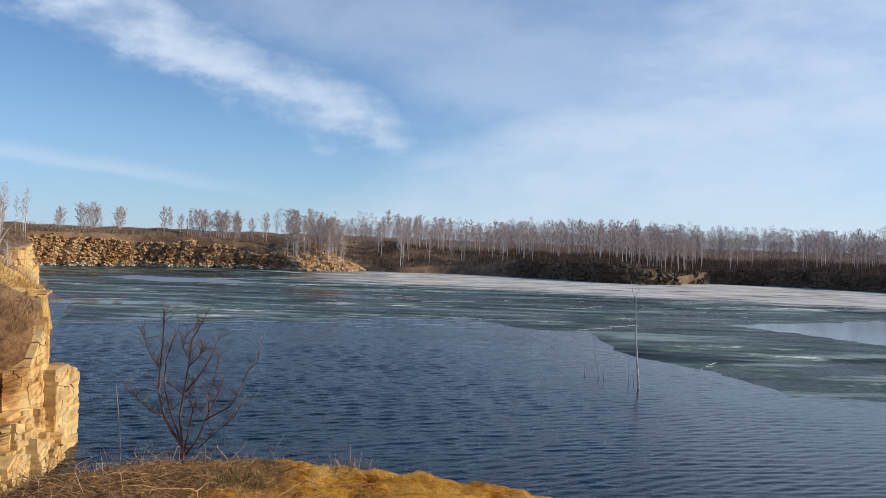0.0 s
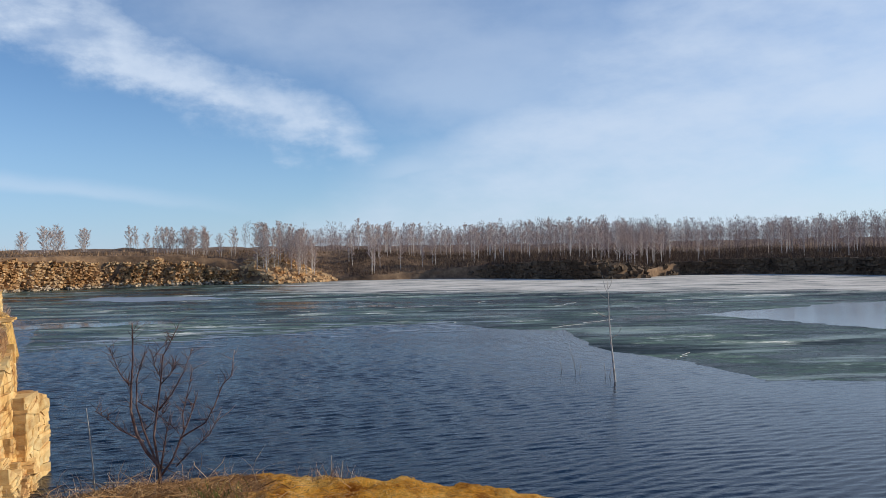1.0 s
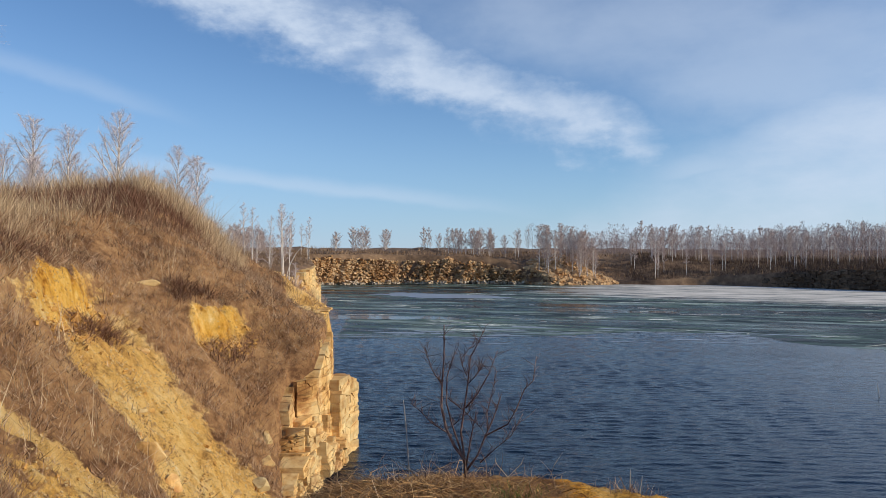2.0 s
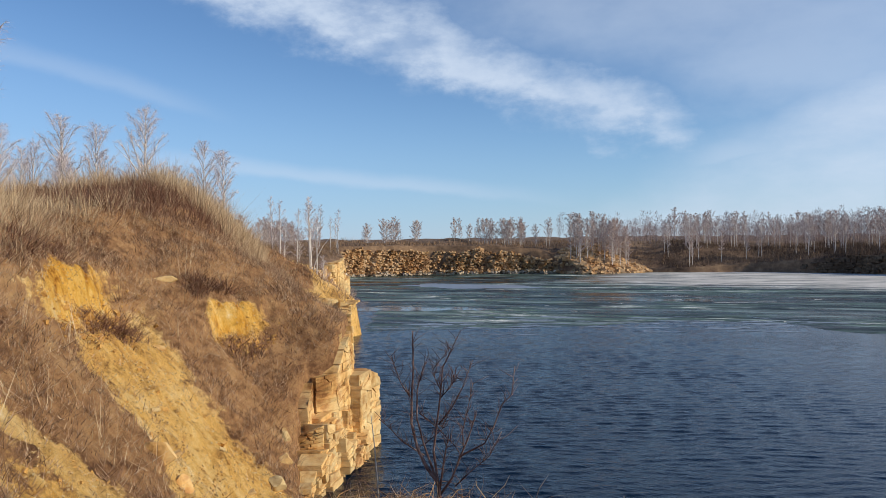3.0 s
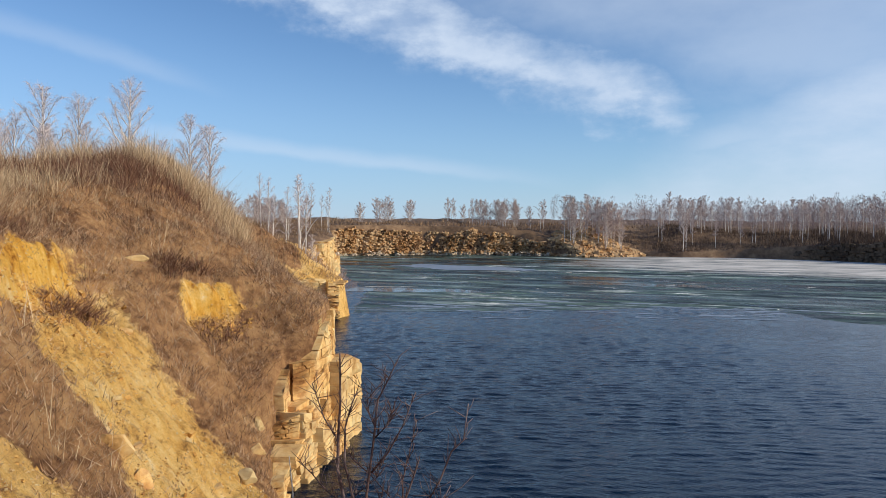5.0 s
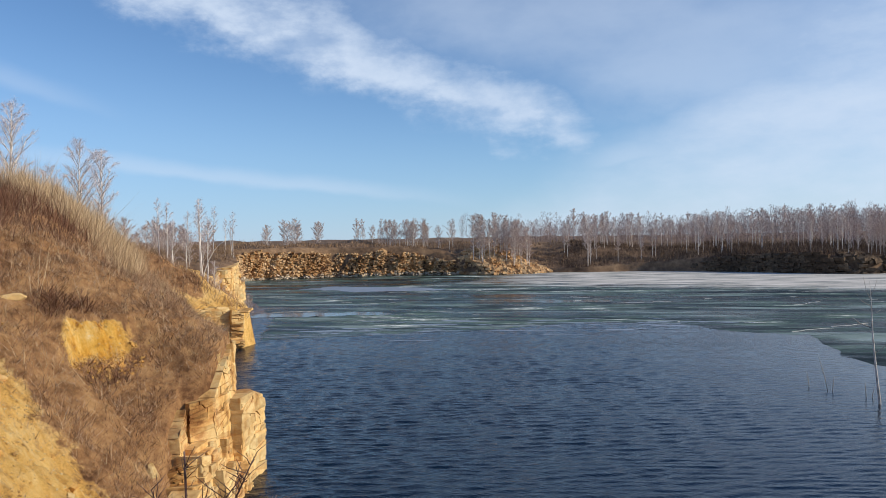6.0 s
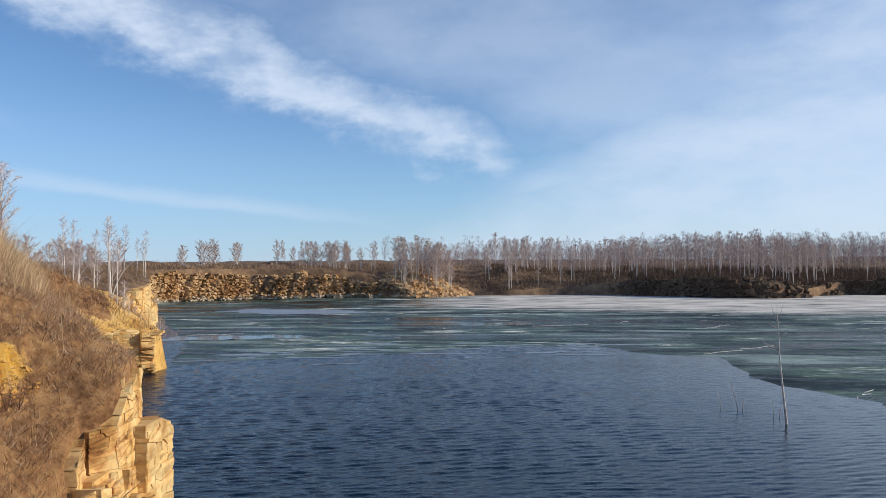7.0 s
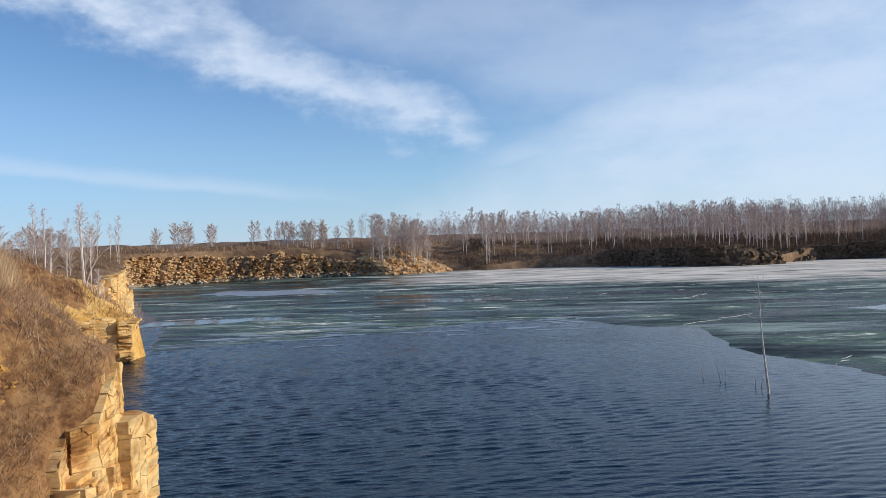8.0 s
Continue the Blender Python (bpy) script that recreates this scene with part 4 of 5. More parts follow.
def far_face():
    rng, places, washed_places = random.Random(31), [], []
    at, total = along([(-92, 160, 7), (-104.5, 179, 9), (-108, 196, 9.2), (-101, 209.5, 9.2), (-90, 222.5, 9.0), (-75, 227.5, 8.8), (-60, 232.5, 7.2), (-52, 234, 5.0)])
    z = -0.3
    while z < 9:
        h, s = rng.uniform(0.2, 0.5), -rng.random()
        while s < total:
            L = rng.uniform(0.25, 0.95)
            p, t = at(max(0, s + L / 2))
            top = p.z - 1.3 - 1.8 * noise.noise(Vector((s * 0.12, 3, 0))) - 1.0 * abs(noise.noise(Vector((s * 0.45, 8, 0))))
            if z + h < top:
                lean = s - 0.55 * z
                rib = 1.5 * min(1.0, 5.0 * abs(noise.noise(Vector((lean * 0.17, z * 0.05, 1))))) - 0.4
                rib += 1.1 * noise.noise(Vector((lean * 0.09, 2, 7))) + 0.55 * noise.noise(Vector((lean * 0.7, z * 0.16, 5))) + 0.4 * noise.noise(Vector((s * 1.3, z * 0.6, 9)))
                push = max(-1.3, min(2.2, 1.6 * rib)) - 0.13 * z + 0.3 + rng.uniform(-0.45, 0.45)
                if z < 1.0:
                    push += 0.9
                c = Vector((p.x + t.y * (push - 1.0), p.y - t.x * (push - 1.0), z + h / 2))
                spot = (c, (L, 2.8, h * 1.12), (rng.gauss(0, 0.2), rng.gauss(0, 0.2), math.atan2(t.y, t.x) + rng.gauss(0, 0.45)))
                (washed_places if z < 0.6 + 0.9 * noise.noise(Vector((s * 0.2, 1, 4))) else places).append(spot)
            s += L * 0.92
        z += h * 0.9
    joined_blocks("far_rock_face", places, MAT["far_rock"], "sunlit layered rock wall of the far quarry side", "cliff")
    joined_blocks("far_rock_face", washed_places, MAT["pale_rock"], "pale washed foot of the far rock wall", "cliff")


far_face()


def bank_wall(line, seed, label):
    rng, places = random.Random(seed), []
    at, total = along(line)
    z = -0.3
    while z < 5.4:
        h, s = rng.uniform(0.5, 1.0), -rng.random()
        while s < total:
            L = rng.uniform(1.0, 3.0)
            p, t = at(max(0, s + L / 2))
            if z + h < p.z:
                push = 0.5 + rng.uniform(-0.4, 0.4) + noise.noise(Vector((s * 0.3, z * 0.1, 2)))
                places.append(((p.x + t.y * (push - 1), p.y - t.x * (push - 1), z + h / 2), (L, 2.4, h), (rng.gauss(0, 0.05), rng.gauss(0, 0.05), math.atan2(t.y, t.x) + rng.gauss(0, 0.12))))
            s += L
        z += h * 0.96
    joined_blocks("shaded_rock_face", places, MAT["shade_grey_rock"], label, "cliff")


# block walls whose dark stone colour stands in for shade below the trees
bank_wall([(18, 239.6, 2.6), (27, 234, 4.8), (36, 225.5, 5.4), (46, 215.6, 5.4), (53, 212.2, 4.0)], 33, "low rock wall under the far birches, coloured dark for its shade")
bank_wall([(80, 237.5, 3.0), (84, 238.3, 4.6), (108, 231.3, 5.4), (126, 213.3, 5.4), (140, 180.4, 5.0)], 34, "rock wall under the forest, the forest's shade put into its dark colour")


def rubble(name, n, cx, cy, rx, ry, size, label, seed, mat):
    rng, places = random.Random(seed), []
    while len(places) < n:
        x, y = cx + rng.uniform(-rx, rx), cy + rng.uniform(-ry, ry)
        d = shore_at(np.array([x]), np.array([y]))[0][0]
        if d < -1.0:
            continue
        k = rng.uniform(*size)
        places.append(((x, y, max(0.0, land_z(x, y)) + k * 0.15), (k * rng.uniform(0.8, 1.7), k * rng.uniform(0.7, 1.2), k * rng.uniform(0.4, 0.8)), (rng.gauss(0, 0.35), rng.gauss(0, 0.35), rng.uniform(0, 6.3))))
    joined_blocks(name, places, mat, label, "rocks")


rubble("rubble_heap", 1100, -39, 234, 14, 9, (0.5, 1.5), "heap of brown broken stone on the wooded point", 41, MAT["far_rock"])
rubble("rubble_heap", 260, 60, 216, 8, 5, (0.6, 1.9), "pile of grey broken stone at the ice edge", 43, MAT["shade_grey_rock"])
rubble("rubble_heap", 120, 76, 232, 7, 5, (0.5, 1.5), "low grey stones by the ice edge", 45, MAT["shade_grey_rock"])


# ---- trees ----
def birch_meshes(seed, h, r, limbs, twigs, sides, twig_width, twig_mat, wide=1.0, bare=0.3, lean=0.02, shoots=4, stout=1.0):
    """Trunk, branches and twigs of one leafless birch, its foot at the origin."""
    rng = random.Random(seed)
    n = 9
    pts, x, y = [], 0.0, 0.0
    lx, ly = rng.gauss(0, lean), rng.gauss(0, lean)
    for k in range(n):
        pts.append(Vector((x, y, h * k / (n - 1) - (0.2 if k == 0 else 0))))
        x += (lx + rng.gauss(0, 0.016 + 0.35 * lean)) * h / n
        y += (ly + rng.gauss(0, 0.016 + 0.35 * lean)) * h / n

    def spine(f):
        q = f * (n - 1)
        i = min(n - 2, int(q))
        return pts[i].lerp(pts[i + 1], q - i)
    TV, TF, LV, LF, CV, CF = [], [], [], [], [], []
    tube(TV, TF, pts, [r * (1.15 if k == 0 else 1) * (1 - 0.92 * (k / (n - 1)) ** 1.1) + 0.005 for k in range(n)], sides)
    arms = []
    for k in range(limbs):
        u = (k + rng.random()) / limbs
        f = bare + (0.97 - bare) * u
        a, up = 2.4 * k + rng.gauss(0, 0.6), radians(rng.uniform(38, 60) + 12 * u)
        L = h * 0.34 * wide * (math.sin(math.pi * (0.24 + 0.70 * u)) ** 0.9) * rng.uniform(0.55, 1.2)
        q, run = spine(f), []
        for j in range(5):
            e = up + (0.06 * j if j < 3 else 0.15 - 0.35 * (j - 2))
            run.append(q.copy())
            q = q + Vector((math.cos(a) * math.cos(e), math.sin(a) * math.cos(e), math.sin(e))) * (L / 4) + Vector((rng.gauss(0, 0.018), rng.gauss(0, 0.018), rng.gauss(0, 0.01))) * L
        rb = r * (1 - 0.85 * f) * 0.45 * stout
        tube(LV, LF, run, [rb, rb * 0.8, rb * 0.6, rb * 0.4, rb * 0.12 + 0.002], max(3, sides - 3))
        arms.append((run, L))
        for m in range(shoots):
            w = 0.15 + 0.8 * (m + rng.random()) / shoots
            i = min(3, int(w * 4))
            p = run[i].lerp(run[i + 1], w * 4 - i)
            d = (run[i + 1] - run[i]).normalized()
            side = d.cross(Vector((0, 0, 1))).normalized() * (1 if m % 2 else -1)
            d = (d + side * rng.uniform(0.35, 0.8) + Vector((0, 0, rng.gauss(0.10, 0.22)))).normalized()
            l2 = L * (0.5 * (1 - w) + 0.18) * rng.uniform(0.7, 1.25)
            sub = [p, p + d * l2 * 0.5, p + d * l2 * 0.95 - Vector((0, 0, l2 * rng.uniform(-0.05, 0.22)))]
            tube(LV, LF, sub, [rb * 0.40, rb * 0.26, 0.003], 3)
            arms.append((sub, l2 * 1.3))
    arms += [([spine(f) for f in (0.7, 0.8, 0.9, 1.0)], h * 0.12)] * 2
    weights = np.cumsum([l for q, l in arms]).tolist()
    for k in range(twigs):
        run, L = rng.choices(arms, cum_weights=weights)[0]
        i = rng.randrange(0, len(run) - 1) if len(run) < 5 else rng.choice((1, 2, 2, 3, 3))
        p = run[i].lerp(run[i + 1], rng.random())
        d = (run[i + 1] - run[i]).normalized()
        d = (d * 0.5 + Vector((rng.gauss(0, 0.5), rng.gauss(0, 0.5), rng.gauss(-0.3, 0.45)))).normalized()
        q = p + d * h * rng.uniform(0.016, 0.062)
        e = d.cross(Vector((rng.gauss(0, 1), rng.gauss(0, 1), 0.3))).normalized() * twig_width * 0.5
        CF.append((len(CV), len(CV) + 1, len(CV) + 2))
        CV.extend((p - e, p + e, q))
    return mesh_of("trunk", TV, TF, MAT["bark"], True), mesh_of("branchwork", LV, LF, MAT["bark"], True), mesh_of("crown", CV, CF, twig_mat)


def birch(meshes, label, x, y, z, turn=0.0, size=1.0, group="birches"):
    root = bpy.data.objects.new("birch_tree", None)
    scene.collection.objects.link(root)
    tagged(root, label, "tree", group)
    for nm, me in zip(("trunk", "branchwork", "crown"), meshes):
        part(nm, me, root)
    root.matrix_basis = pose(x, y, z, 0, 0, turn) @ Matrix.Scale(size, 4)
    return root


# birches on the near plateau behind the mound: x, y, height
tall = birch_meshes(3, 15.5, 0.13, 28, 9000, 8, 0.008, MAT["twig"], 0.75, 0.14, 0.07, 6, 2.0)
leaning = birch(tall, "tall white leafless birch leaning over dry grass", -21.5, 17.4, 0, 200, 0.62, "plateau birches")
leaning.matrix_basis = Matrix.Translation((-21.5, 17.4, land_z(-21.5, 17.4))) @ Matrix.Rotation(radians(-8), 4, (-0.43, 0.9, 0)) @ pose(0, 0, 0, 0, 0, 200) @ Matrix.Scale(0.62, 4)
kinds = [birch_meshes(50 + k, 11.5, 0.13, 28, 8000, 6, 0.010, MAT["twig"], 1.0, 0.16, 0.03, 5, 2.3) for k in range(4)]
for k, (x, y, h) in enumerate([(-51.7, 42, 9.3), (-52.1, 48, 11.6), (-51, 50.5, 10.8), (-47.4, 52, 12.4), (-43.4, 55, 9.4), (-42.6, 56.5, 9.6), (-56, 41, 10.5), (-57, 49, 9.5), (-60, 45, 9.0), (-49, 58, 8.0), (-55, 55, 9.0), (-54, 45.5, 8.0), (-58, 46, 10.5), (-50, 46, 7.0), (-56.5, 52, 8.5), (-53.5, 57, 8.0), (-60, 55, 9.5)]):
    birch(kinds[k % 4], "slender white leafless birch behind the mound", x, y, land_z(x, y) - 0.1, 77 * k, 0.88 * h / 11.5, "plateau birches")
thin = [birch_meshes(70 + k, 7.0, 0.075, 13, 800, 5, 0.012, MAT["twig"], 0.45, 0.42, 0.05, 4, 1.6) for k in range(4)]
rng = random.Random(12)
for k, (x, y, size) in enumerate([(-45.9, 70.6, 1.05), (-45.0, 72.6, 0.95), (-44.4, 74.3, 1.2), (-43.4, 72.9, 1.2), (-42.0, 71.6, 1.05), (-43.1, 76.2, 0.9), (-40.9, 71.0, 1.15), (-44.7, 69.4, 0.8),
                                 (-48.6, 73.2, 1.0), (-57.2, 103.6, 1.0), (-58.8, 106.0, 0.8), (-60.3, 103.2, 1.1), (-62.0, 109.5, 0.85)]):
    birch(thin[k % 4], "thin young white birch at the cliff top", x, y, land_z(x, y) - 0.1, rng.uniform(0, 360), size, "cliff top birches")

far_kinds = [birch_meshes(90 + k, 13.0, 0.11, 17, 2000, 5, 0.042, MAT["far_twig"], 0.46 + 0.06 * k, 0.40 - 0.06 * (k % 3), 0.02, 2, 1.3) for k in range(6)]
def bent_sapling(x, y, reach, rise):
    """A bare sapling bent over the bare slope towards the water."""
    V, Fc = [], []
    pts = [Vector((reach * u ** 1.5, -0.1 * u, rise * math.sin(1.35 * u) / math.sin(1.35) - (0.2 if u == 0 else 0))) for u in (0, 0.2, 0.4, 0.6, 0.8, 1.0)]
    tube(V, Fc, pts, [0.06, 0.055, 0.048, 0.04, 0.03, 0.012], 6)
    ob = tagged(new("bent_sapling", mesh_of("bent_sapling", V, Fc, MAT["bark"], True)), "pale bare sapling bent over the orange slope", "tree")
    ob.location = (x, y, land_z(x, y))


bent_sapling(-39.3, 66.2, 2.7, 4.2)
clump_kinds = [birch_meshes(130 + k, 10.0, 0.09, 18, 2400, 5, 0.042, MAT["far_twig"], 0.85 + 0.1 * k, 0.18, 0.04, 2) for k in range(3)]
round_kinds = [birch_meshes(110 + k, 10.0, 0.14, 30, 3800, 5, 0.050, MAT["far_twig"], 1.25, 0.04, 0.02, 2) for k in range(3)]


def grove(n, x0, x1, y0, y1, dmin, dmax, size, label, group, seed, pool=far_kinds):
    rng, made = random.Random(seed), 0
    for _ in range(n * 30):
        if made >= n:
            break
        x, y = rng.uniform(x0, x1), rng.uniform(y0, y1)
        d = float(shore_at(np.array([x]), np.array([y]))[0][0])
        if not dmin < d < dmax:
            continue
        birch(rng.choice(pool), label, x, y, land_z(x, y) - 0.2, rng.uniform(0, 360), rng.uniform(*size), group)
        made += 1


grove(44, -49, -30, 228, 244, 0.5, 16, (0.6, 1.0), "pale leafless birch rooted among broken stone", "birches on the point", 1)
grove(7, -90, -84, 238, 250, 8, 40, (0.5, 0.85), "pale leafless birch on the far plateau", "birches on the far plateau", 2, clump_kinds)
grove(34, -80, -58, 238, 250, 8, 40, (0.55, 0.95), "pale leafless birch on the far plateau", "birches on the far plateau", 12, clump_kinds)
grove(9, -136, -108, 232, 275, 10, 90, (0.7, 1.0), "round-crowned bare tree on the far plateau", "far plateau trees", 3, round_kinds)
birch(far_kinds[5], "large white leafless birch at the water's edge", -13.6, 243.5, land_z(-13.6, 243.5) - 0.2, 40, 1.22, "far shore birches")
grove(46, -24, 30, 235, 275, 2, 32, (0.62, 0.98), "white-stemmed leafless birch on the far bank", "far shore birches", 4)
grove(74, 26, 100, 212, 268, 2, 30, (0.6, 0.98), "white-stemmed leafless birch on the far bank", "far shore birches", 5)
grove(24, 95, 140, 185, 250, 2, 30, (0.65, 1.0), "white-stemmed leafless birch on the far bank", "far shore birches", 6)


def joined_forest(name, label, spots, seed):
    """A far wood in one mesh: stems and sprays of twigs."""
    rng = random.Random(seed)
    shapes = []
    for k in range(6):
        V, Fc = [], []
        r = random.Random(seed + k)
        tip = Vector((r.gauss(0, 0.03), r.gauss(0, 0.03), 1))
        for w in (0, 1):
            n, a = len(V), w * 1.57
            e = Vector((math.cos(a), math.sin(a), 0)) * 0.0055
            V.extend((-e, e, tip * 0.8))
            Fc.append((n, n + 1, n + 2))
        for _ in range(185):
            f, a = r.uniform(0.12, 0.97) ** 0.62, r.uniform(0, 6.28)
            wide = 0.16 * math.sin(math.pi * min(1.0, max(0.08, (f - 0.18) / 0.84))) ** 0.6 * math.sqrt(r.random())
            p = tip * f + Vector((math.cos(a), math.sin(a), 0)) * wide
            a += r.gauss(0, 0.5)
            L = r.uniform(0.04, 0.10)
            q = p + Vector((math.cos(a) * L * 0.45, math.sin(a) * L * 0.45, L * r.uniform(0.5, 1.0)))
            e = Vector((-math.sin(a), math.cos(a), r.gauss(0, 0.5))).normalized() * 0.0034
            n = len(V)
            V.extend((p - e, p + e, q))
            Fc.append((n, n + 1, n + 2))
        shapes.append((np.array(V), np.array(Fc)))
    allv, allf, n = [], [], 0
    for x, y, z, h in spots:
        v, f = rng.choice(shapes)
        a = rng.uniform(0, 6.28)
        R = np.array([[math.cos(a), -math.sin(a), 0], [math.sin(a), math.cos(a), 0], [0, 0, 1]])
        allv.append(v @ R.T * h + (x, y, z))
        allf.append(f + n)
        n += len(v)
    return tagged(new(name, triangles(name, np.concatenate(allv), np.concatenate(allf), MAT["forest"])), label, "forest", kind="stuff")


def triangles(name, verts, tris, mat):
    me = bpy.data.meshes.new(name)
    me.vertices.add(len(verts))
    me.vertices.foreach_set("co", np.asarray(verts, np.float32).ravel())
    me.loops.add(len(tris) * 3)
    me.loops.foreach_set("vertex_index", np.asarray(tris, np.int32).ravel())
    me.polygons.add(len(tris))
    me.polygons.foreach_set("loop_start", np.arange(len(tris), dtype=np.int32) * 3)
    me.materials.append(mat)
    me.update(calc_edges=True)
    me.validate()
    return me


def forest_spots(n, seed, test, hlo, hhi):
    rng = np.random.default_rng(seed)
    out = []
    while len(out) < n:
        x, y = rng.uniform(-150, 330, 4000), rng.uniform(130, 460, 4000)
        d = shore_at(x, y)[0]
        ok = test(x, y, d, rng.random(4000))
        z = land(x, y)[0]
        out += [(a, b, c - 0.3, rng.uniform(hlo, hhi) * (1 - 0.06 * float(ease(a, 50, 120)))) for a, b, c in zip(x[ok], y[ok], z[ok])]
    return out[:n]


joined_forest("bare_forest", "dense leafless birch forest on the far hillside", forest_spots(2200, 7, lambda x, y, d, r: (d > 6) & (d < 150) & (x > 20) & (r < np.clip((x - 10) / 60, 0.15, 1) * np.clip(d / 25, 0.2, 1)), 7.5, 14), 300)
joined_forest("bare_forest", "leafless brushwood and trees behind the far bank", forest_spots(420, 8, lambda x, y, d, r: (d > 18) & (d < 170) & (x < 40) & (x > -60) & (y > 240), 7, 12), 320)


def ridge_spots(n, seed):
    rng = np.random.default_rng(seed)
    x, y = rng.uniform(-110, 420, n), rng.uniform(520, 900, n)
    return [(a, b, c - 0.4, rng.uniform(9, 14)) for a, b, c in zip(x, y, land(x, y)[0])]


joined_forest("bare_forest", "distant brown wood along the skyline ridge", ridge_spots(900, 9), 340)
for k in range(46):
    x, y = (-0.62 * (48 + 1.7 * k) - rng.uniform(0, 7), 48 + 1.7 * k) if k >= 30 else (-47 - 0.9 * k + rng.uniform(-1.5, 1.5), 74 + rng.uniform(-5, 22)) if k < 12 else (-42 - rng.uniform(0, 16), 40 + rng.uniform(0, 20))
    birch(round_kinds[k % 3], "low bushy bare thicket on the plateau", x, y, land_z(x, y) - 0.1, 50 * k, rng.uniform(0.28, 0.48) if k < 30 else rng.uniform(0.32, 0.56), "plateau thickets")


# ---- dry grass and weeds ----
def strand_field(name, label, P, tip, width, mat, seed):
    rng = np.random.default_rng(seed)
    side = rng.normal(size=P.shape) * (1, 1, 0.1)
    side /= np.linalg.norm(side, axis=1)[:, None]
    side *= width[:, None] * 0.5
    V = np.stack([P - side, P + side, P + tip], 1).reshape(-1, 3)
    return tagged(new(name, triangles(name, V, np.arange(len(V)).reshape(-1, 3), mat)), label, "grass", kind="stuff")


def sow(n, seed, x0, x1, y0, y1, keep, per):
    """Tufts scattered over the bank: the roots of their stems, and each stem's tuft size and lean."""
    rng = np.random.default_rng(seed)
    m = n // per
    x, y = rng.uniform(x0, x1, m), rng.uniform(y0, y1, m)
    thick = np.array([noise.fractal(Vector((a * 0.5, b * 0.5, seed)), 0.8, 2, 3) for a, b in zip(x, y)])
    d = shore_at(x, y)[0]
    ok = (d > 0.3) & keep(x, y, d, sand_mask(x, y) + 0.25 * thick, rng.random(m)) & (thick > rng.normal(-0.42, 0.3, m))
    x, y, thick = x[ok], y[ok], thick[ok]
    size = np.clip(1 + 0.9 * thick + rng.normal(0, 0.22, len(x)), 0.35, 2.2)
    lean = rng.normal(0, 0.18, (len(x), 2))
    x, y, size, lean = (np.repeat(v, per, 0) for v in (x, y, size, lean))
    off = rng.normal(0, 0.10, (len(x), 2)) * size[:, None]
    x, y = x + off[:, 0], y + off[:, 1]
    z = bank_z(x, y)
    return np.stack([x, y, z - 0.03], 1), size, lean + off * 2.2, rng


def weeds(name, label, n, seed, area, keep, hlo, hhi, tilt, wlo, whi, mat, per=9):
    P, size, lean, rng = sow(n, seed, *area, keep, per)
    h = rng.uniform(hlo, hhi, len(P)) * size
    tip = np.stack([(lean[:, 0] + rng.normal(0, tilt, len(P))) * h, (lean[:, 1] + rng.normal(0, tilt, len(P))) * h, h], 1)
    return strand_field(name, label, P, tip, rng.uniform(wlo, whi, len(P)), mat, seed)


def patchy(x, y, s, lo=0.0):
    return np.array([noise.noise(Vector((a * s, b * s, 2.0))) for a, b in zip(x, y)]) > lo


weeds("dry_weeds", "brown tangle of dry weeds on the slope", 500000, 1, (-40, -6, 4, 52), lambda x, y, d, s, r: (s < 0.45) | ((s < 0.9) & (r < 0.12)), 0.06, 0.34, 0.8, 0.009, 0.026, MAT["weeds"])
weeds("dry_grass", "pale dry grass scattered on the slope", 130000, 2, (-40, -6, 4, 52), lambda x, y, d, s, r: (r < 0.7) & ((s < 0.6) | (r < 0.09)), 0.06, 0.30, 0.9, 0.010, 0.022, MAT["grass"])
weeds("dry_grass", "matted pale straw lying in patches on the slope", 70000, 31, (-32, -8, 6, 46), lambda x, y, d, s, r: (s < 0.5) & patchy(x, y, 0.33, 0.12), 0.10, 0.28, 1.7, 0.008, 0.016, MAT["grass"], 10)
weeds("dark_brush", "dark low scrub in patches on the slope", 60000, 32, (-32, -8, 6, 46), lambda x, y, d, s, r: (s < 0.35) & ~patchy(x + 40, y, 0.42, -0.12), 0.10, 0.38, 0.7, 0.010, 0.024, MAT["brush"], 10)
weeds("dry_weeds", "thin upright dead stems on the slope", 60000, 8, (-40, -6, 4, 52), lambda x, y, d, s, r: (s < 0.4) & (r < 0.6), 0.15, 0.5, 0.35, 0.006, 0.013, MAT["weeds"], 6)
weeds("tall_grass", "tall pale dry grass along the plateau edge", 190000, 3, (-60, -23, 14, 62), lambda x, y, d, s, r: ((d > 9) | ((d > 6) & (y > 33))) & (s < 0.5) & (r < 1.1 - 1.6 * bell(x, y, -26.8, 28.0, 4.4, 5.2)), 0.45, 1.2, 0.12, 0.012, 0.026, MAT["grass"], 14)
weeds("tall_grass", "feathery pale grass along the crest of the mound", 60000, 27, (-34, -22, 32, 52), lambda x, y, d, s, r: (d > 3.5) & (r < 0.8), 0.5, 1.3, 0.12, 0.010, 0.022, MAT["grass"], 12)
weeds("dark_brush", "dark red-brown brush covering the mound", 110000, 4, (-40, -20, 20, 46), lambda x, y, d, s, r: (s < 0.35) & (bell(x, y, -26.8, 28.0, 4.4, 5.2) > 0.25 + r * 0.6), 0.3, 0.85, 0.3, 0.012, 0.03, MAT["brush"], 12)
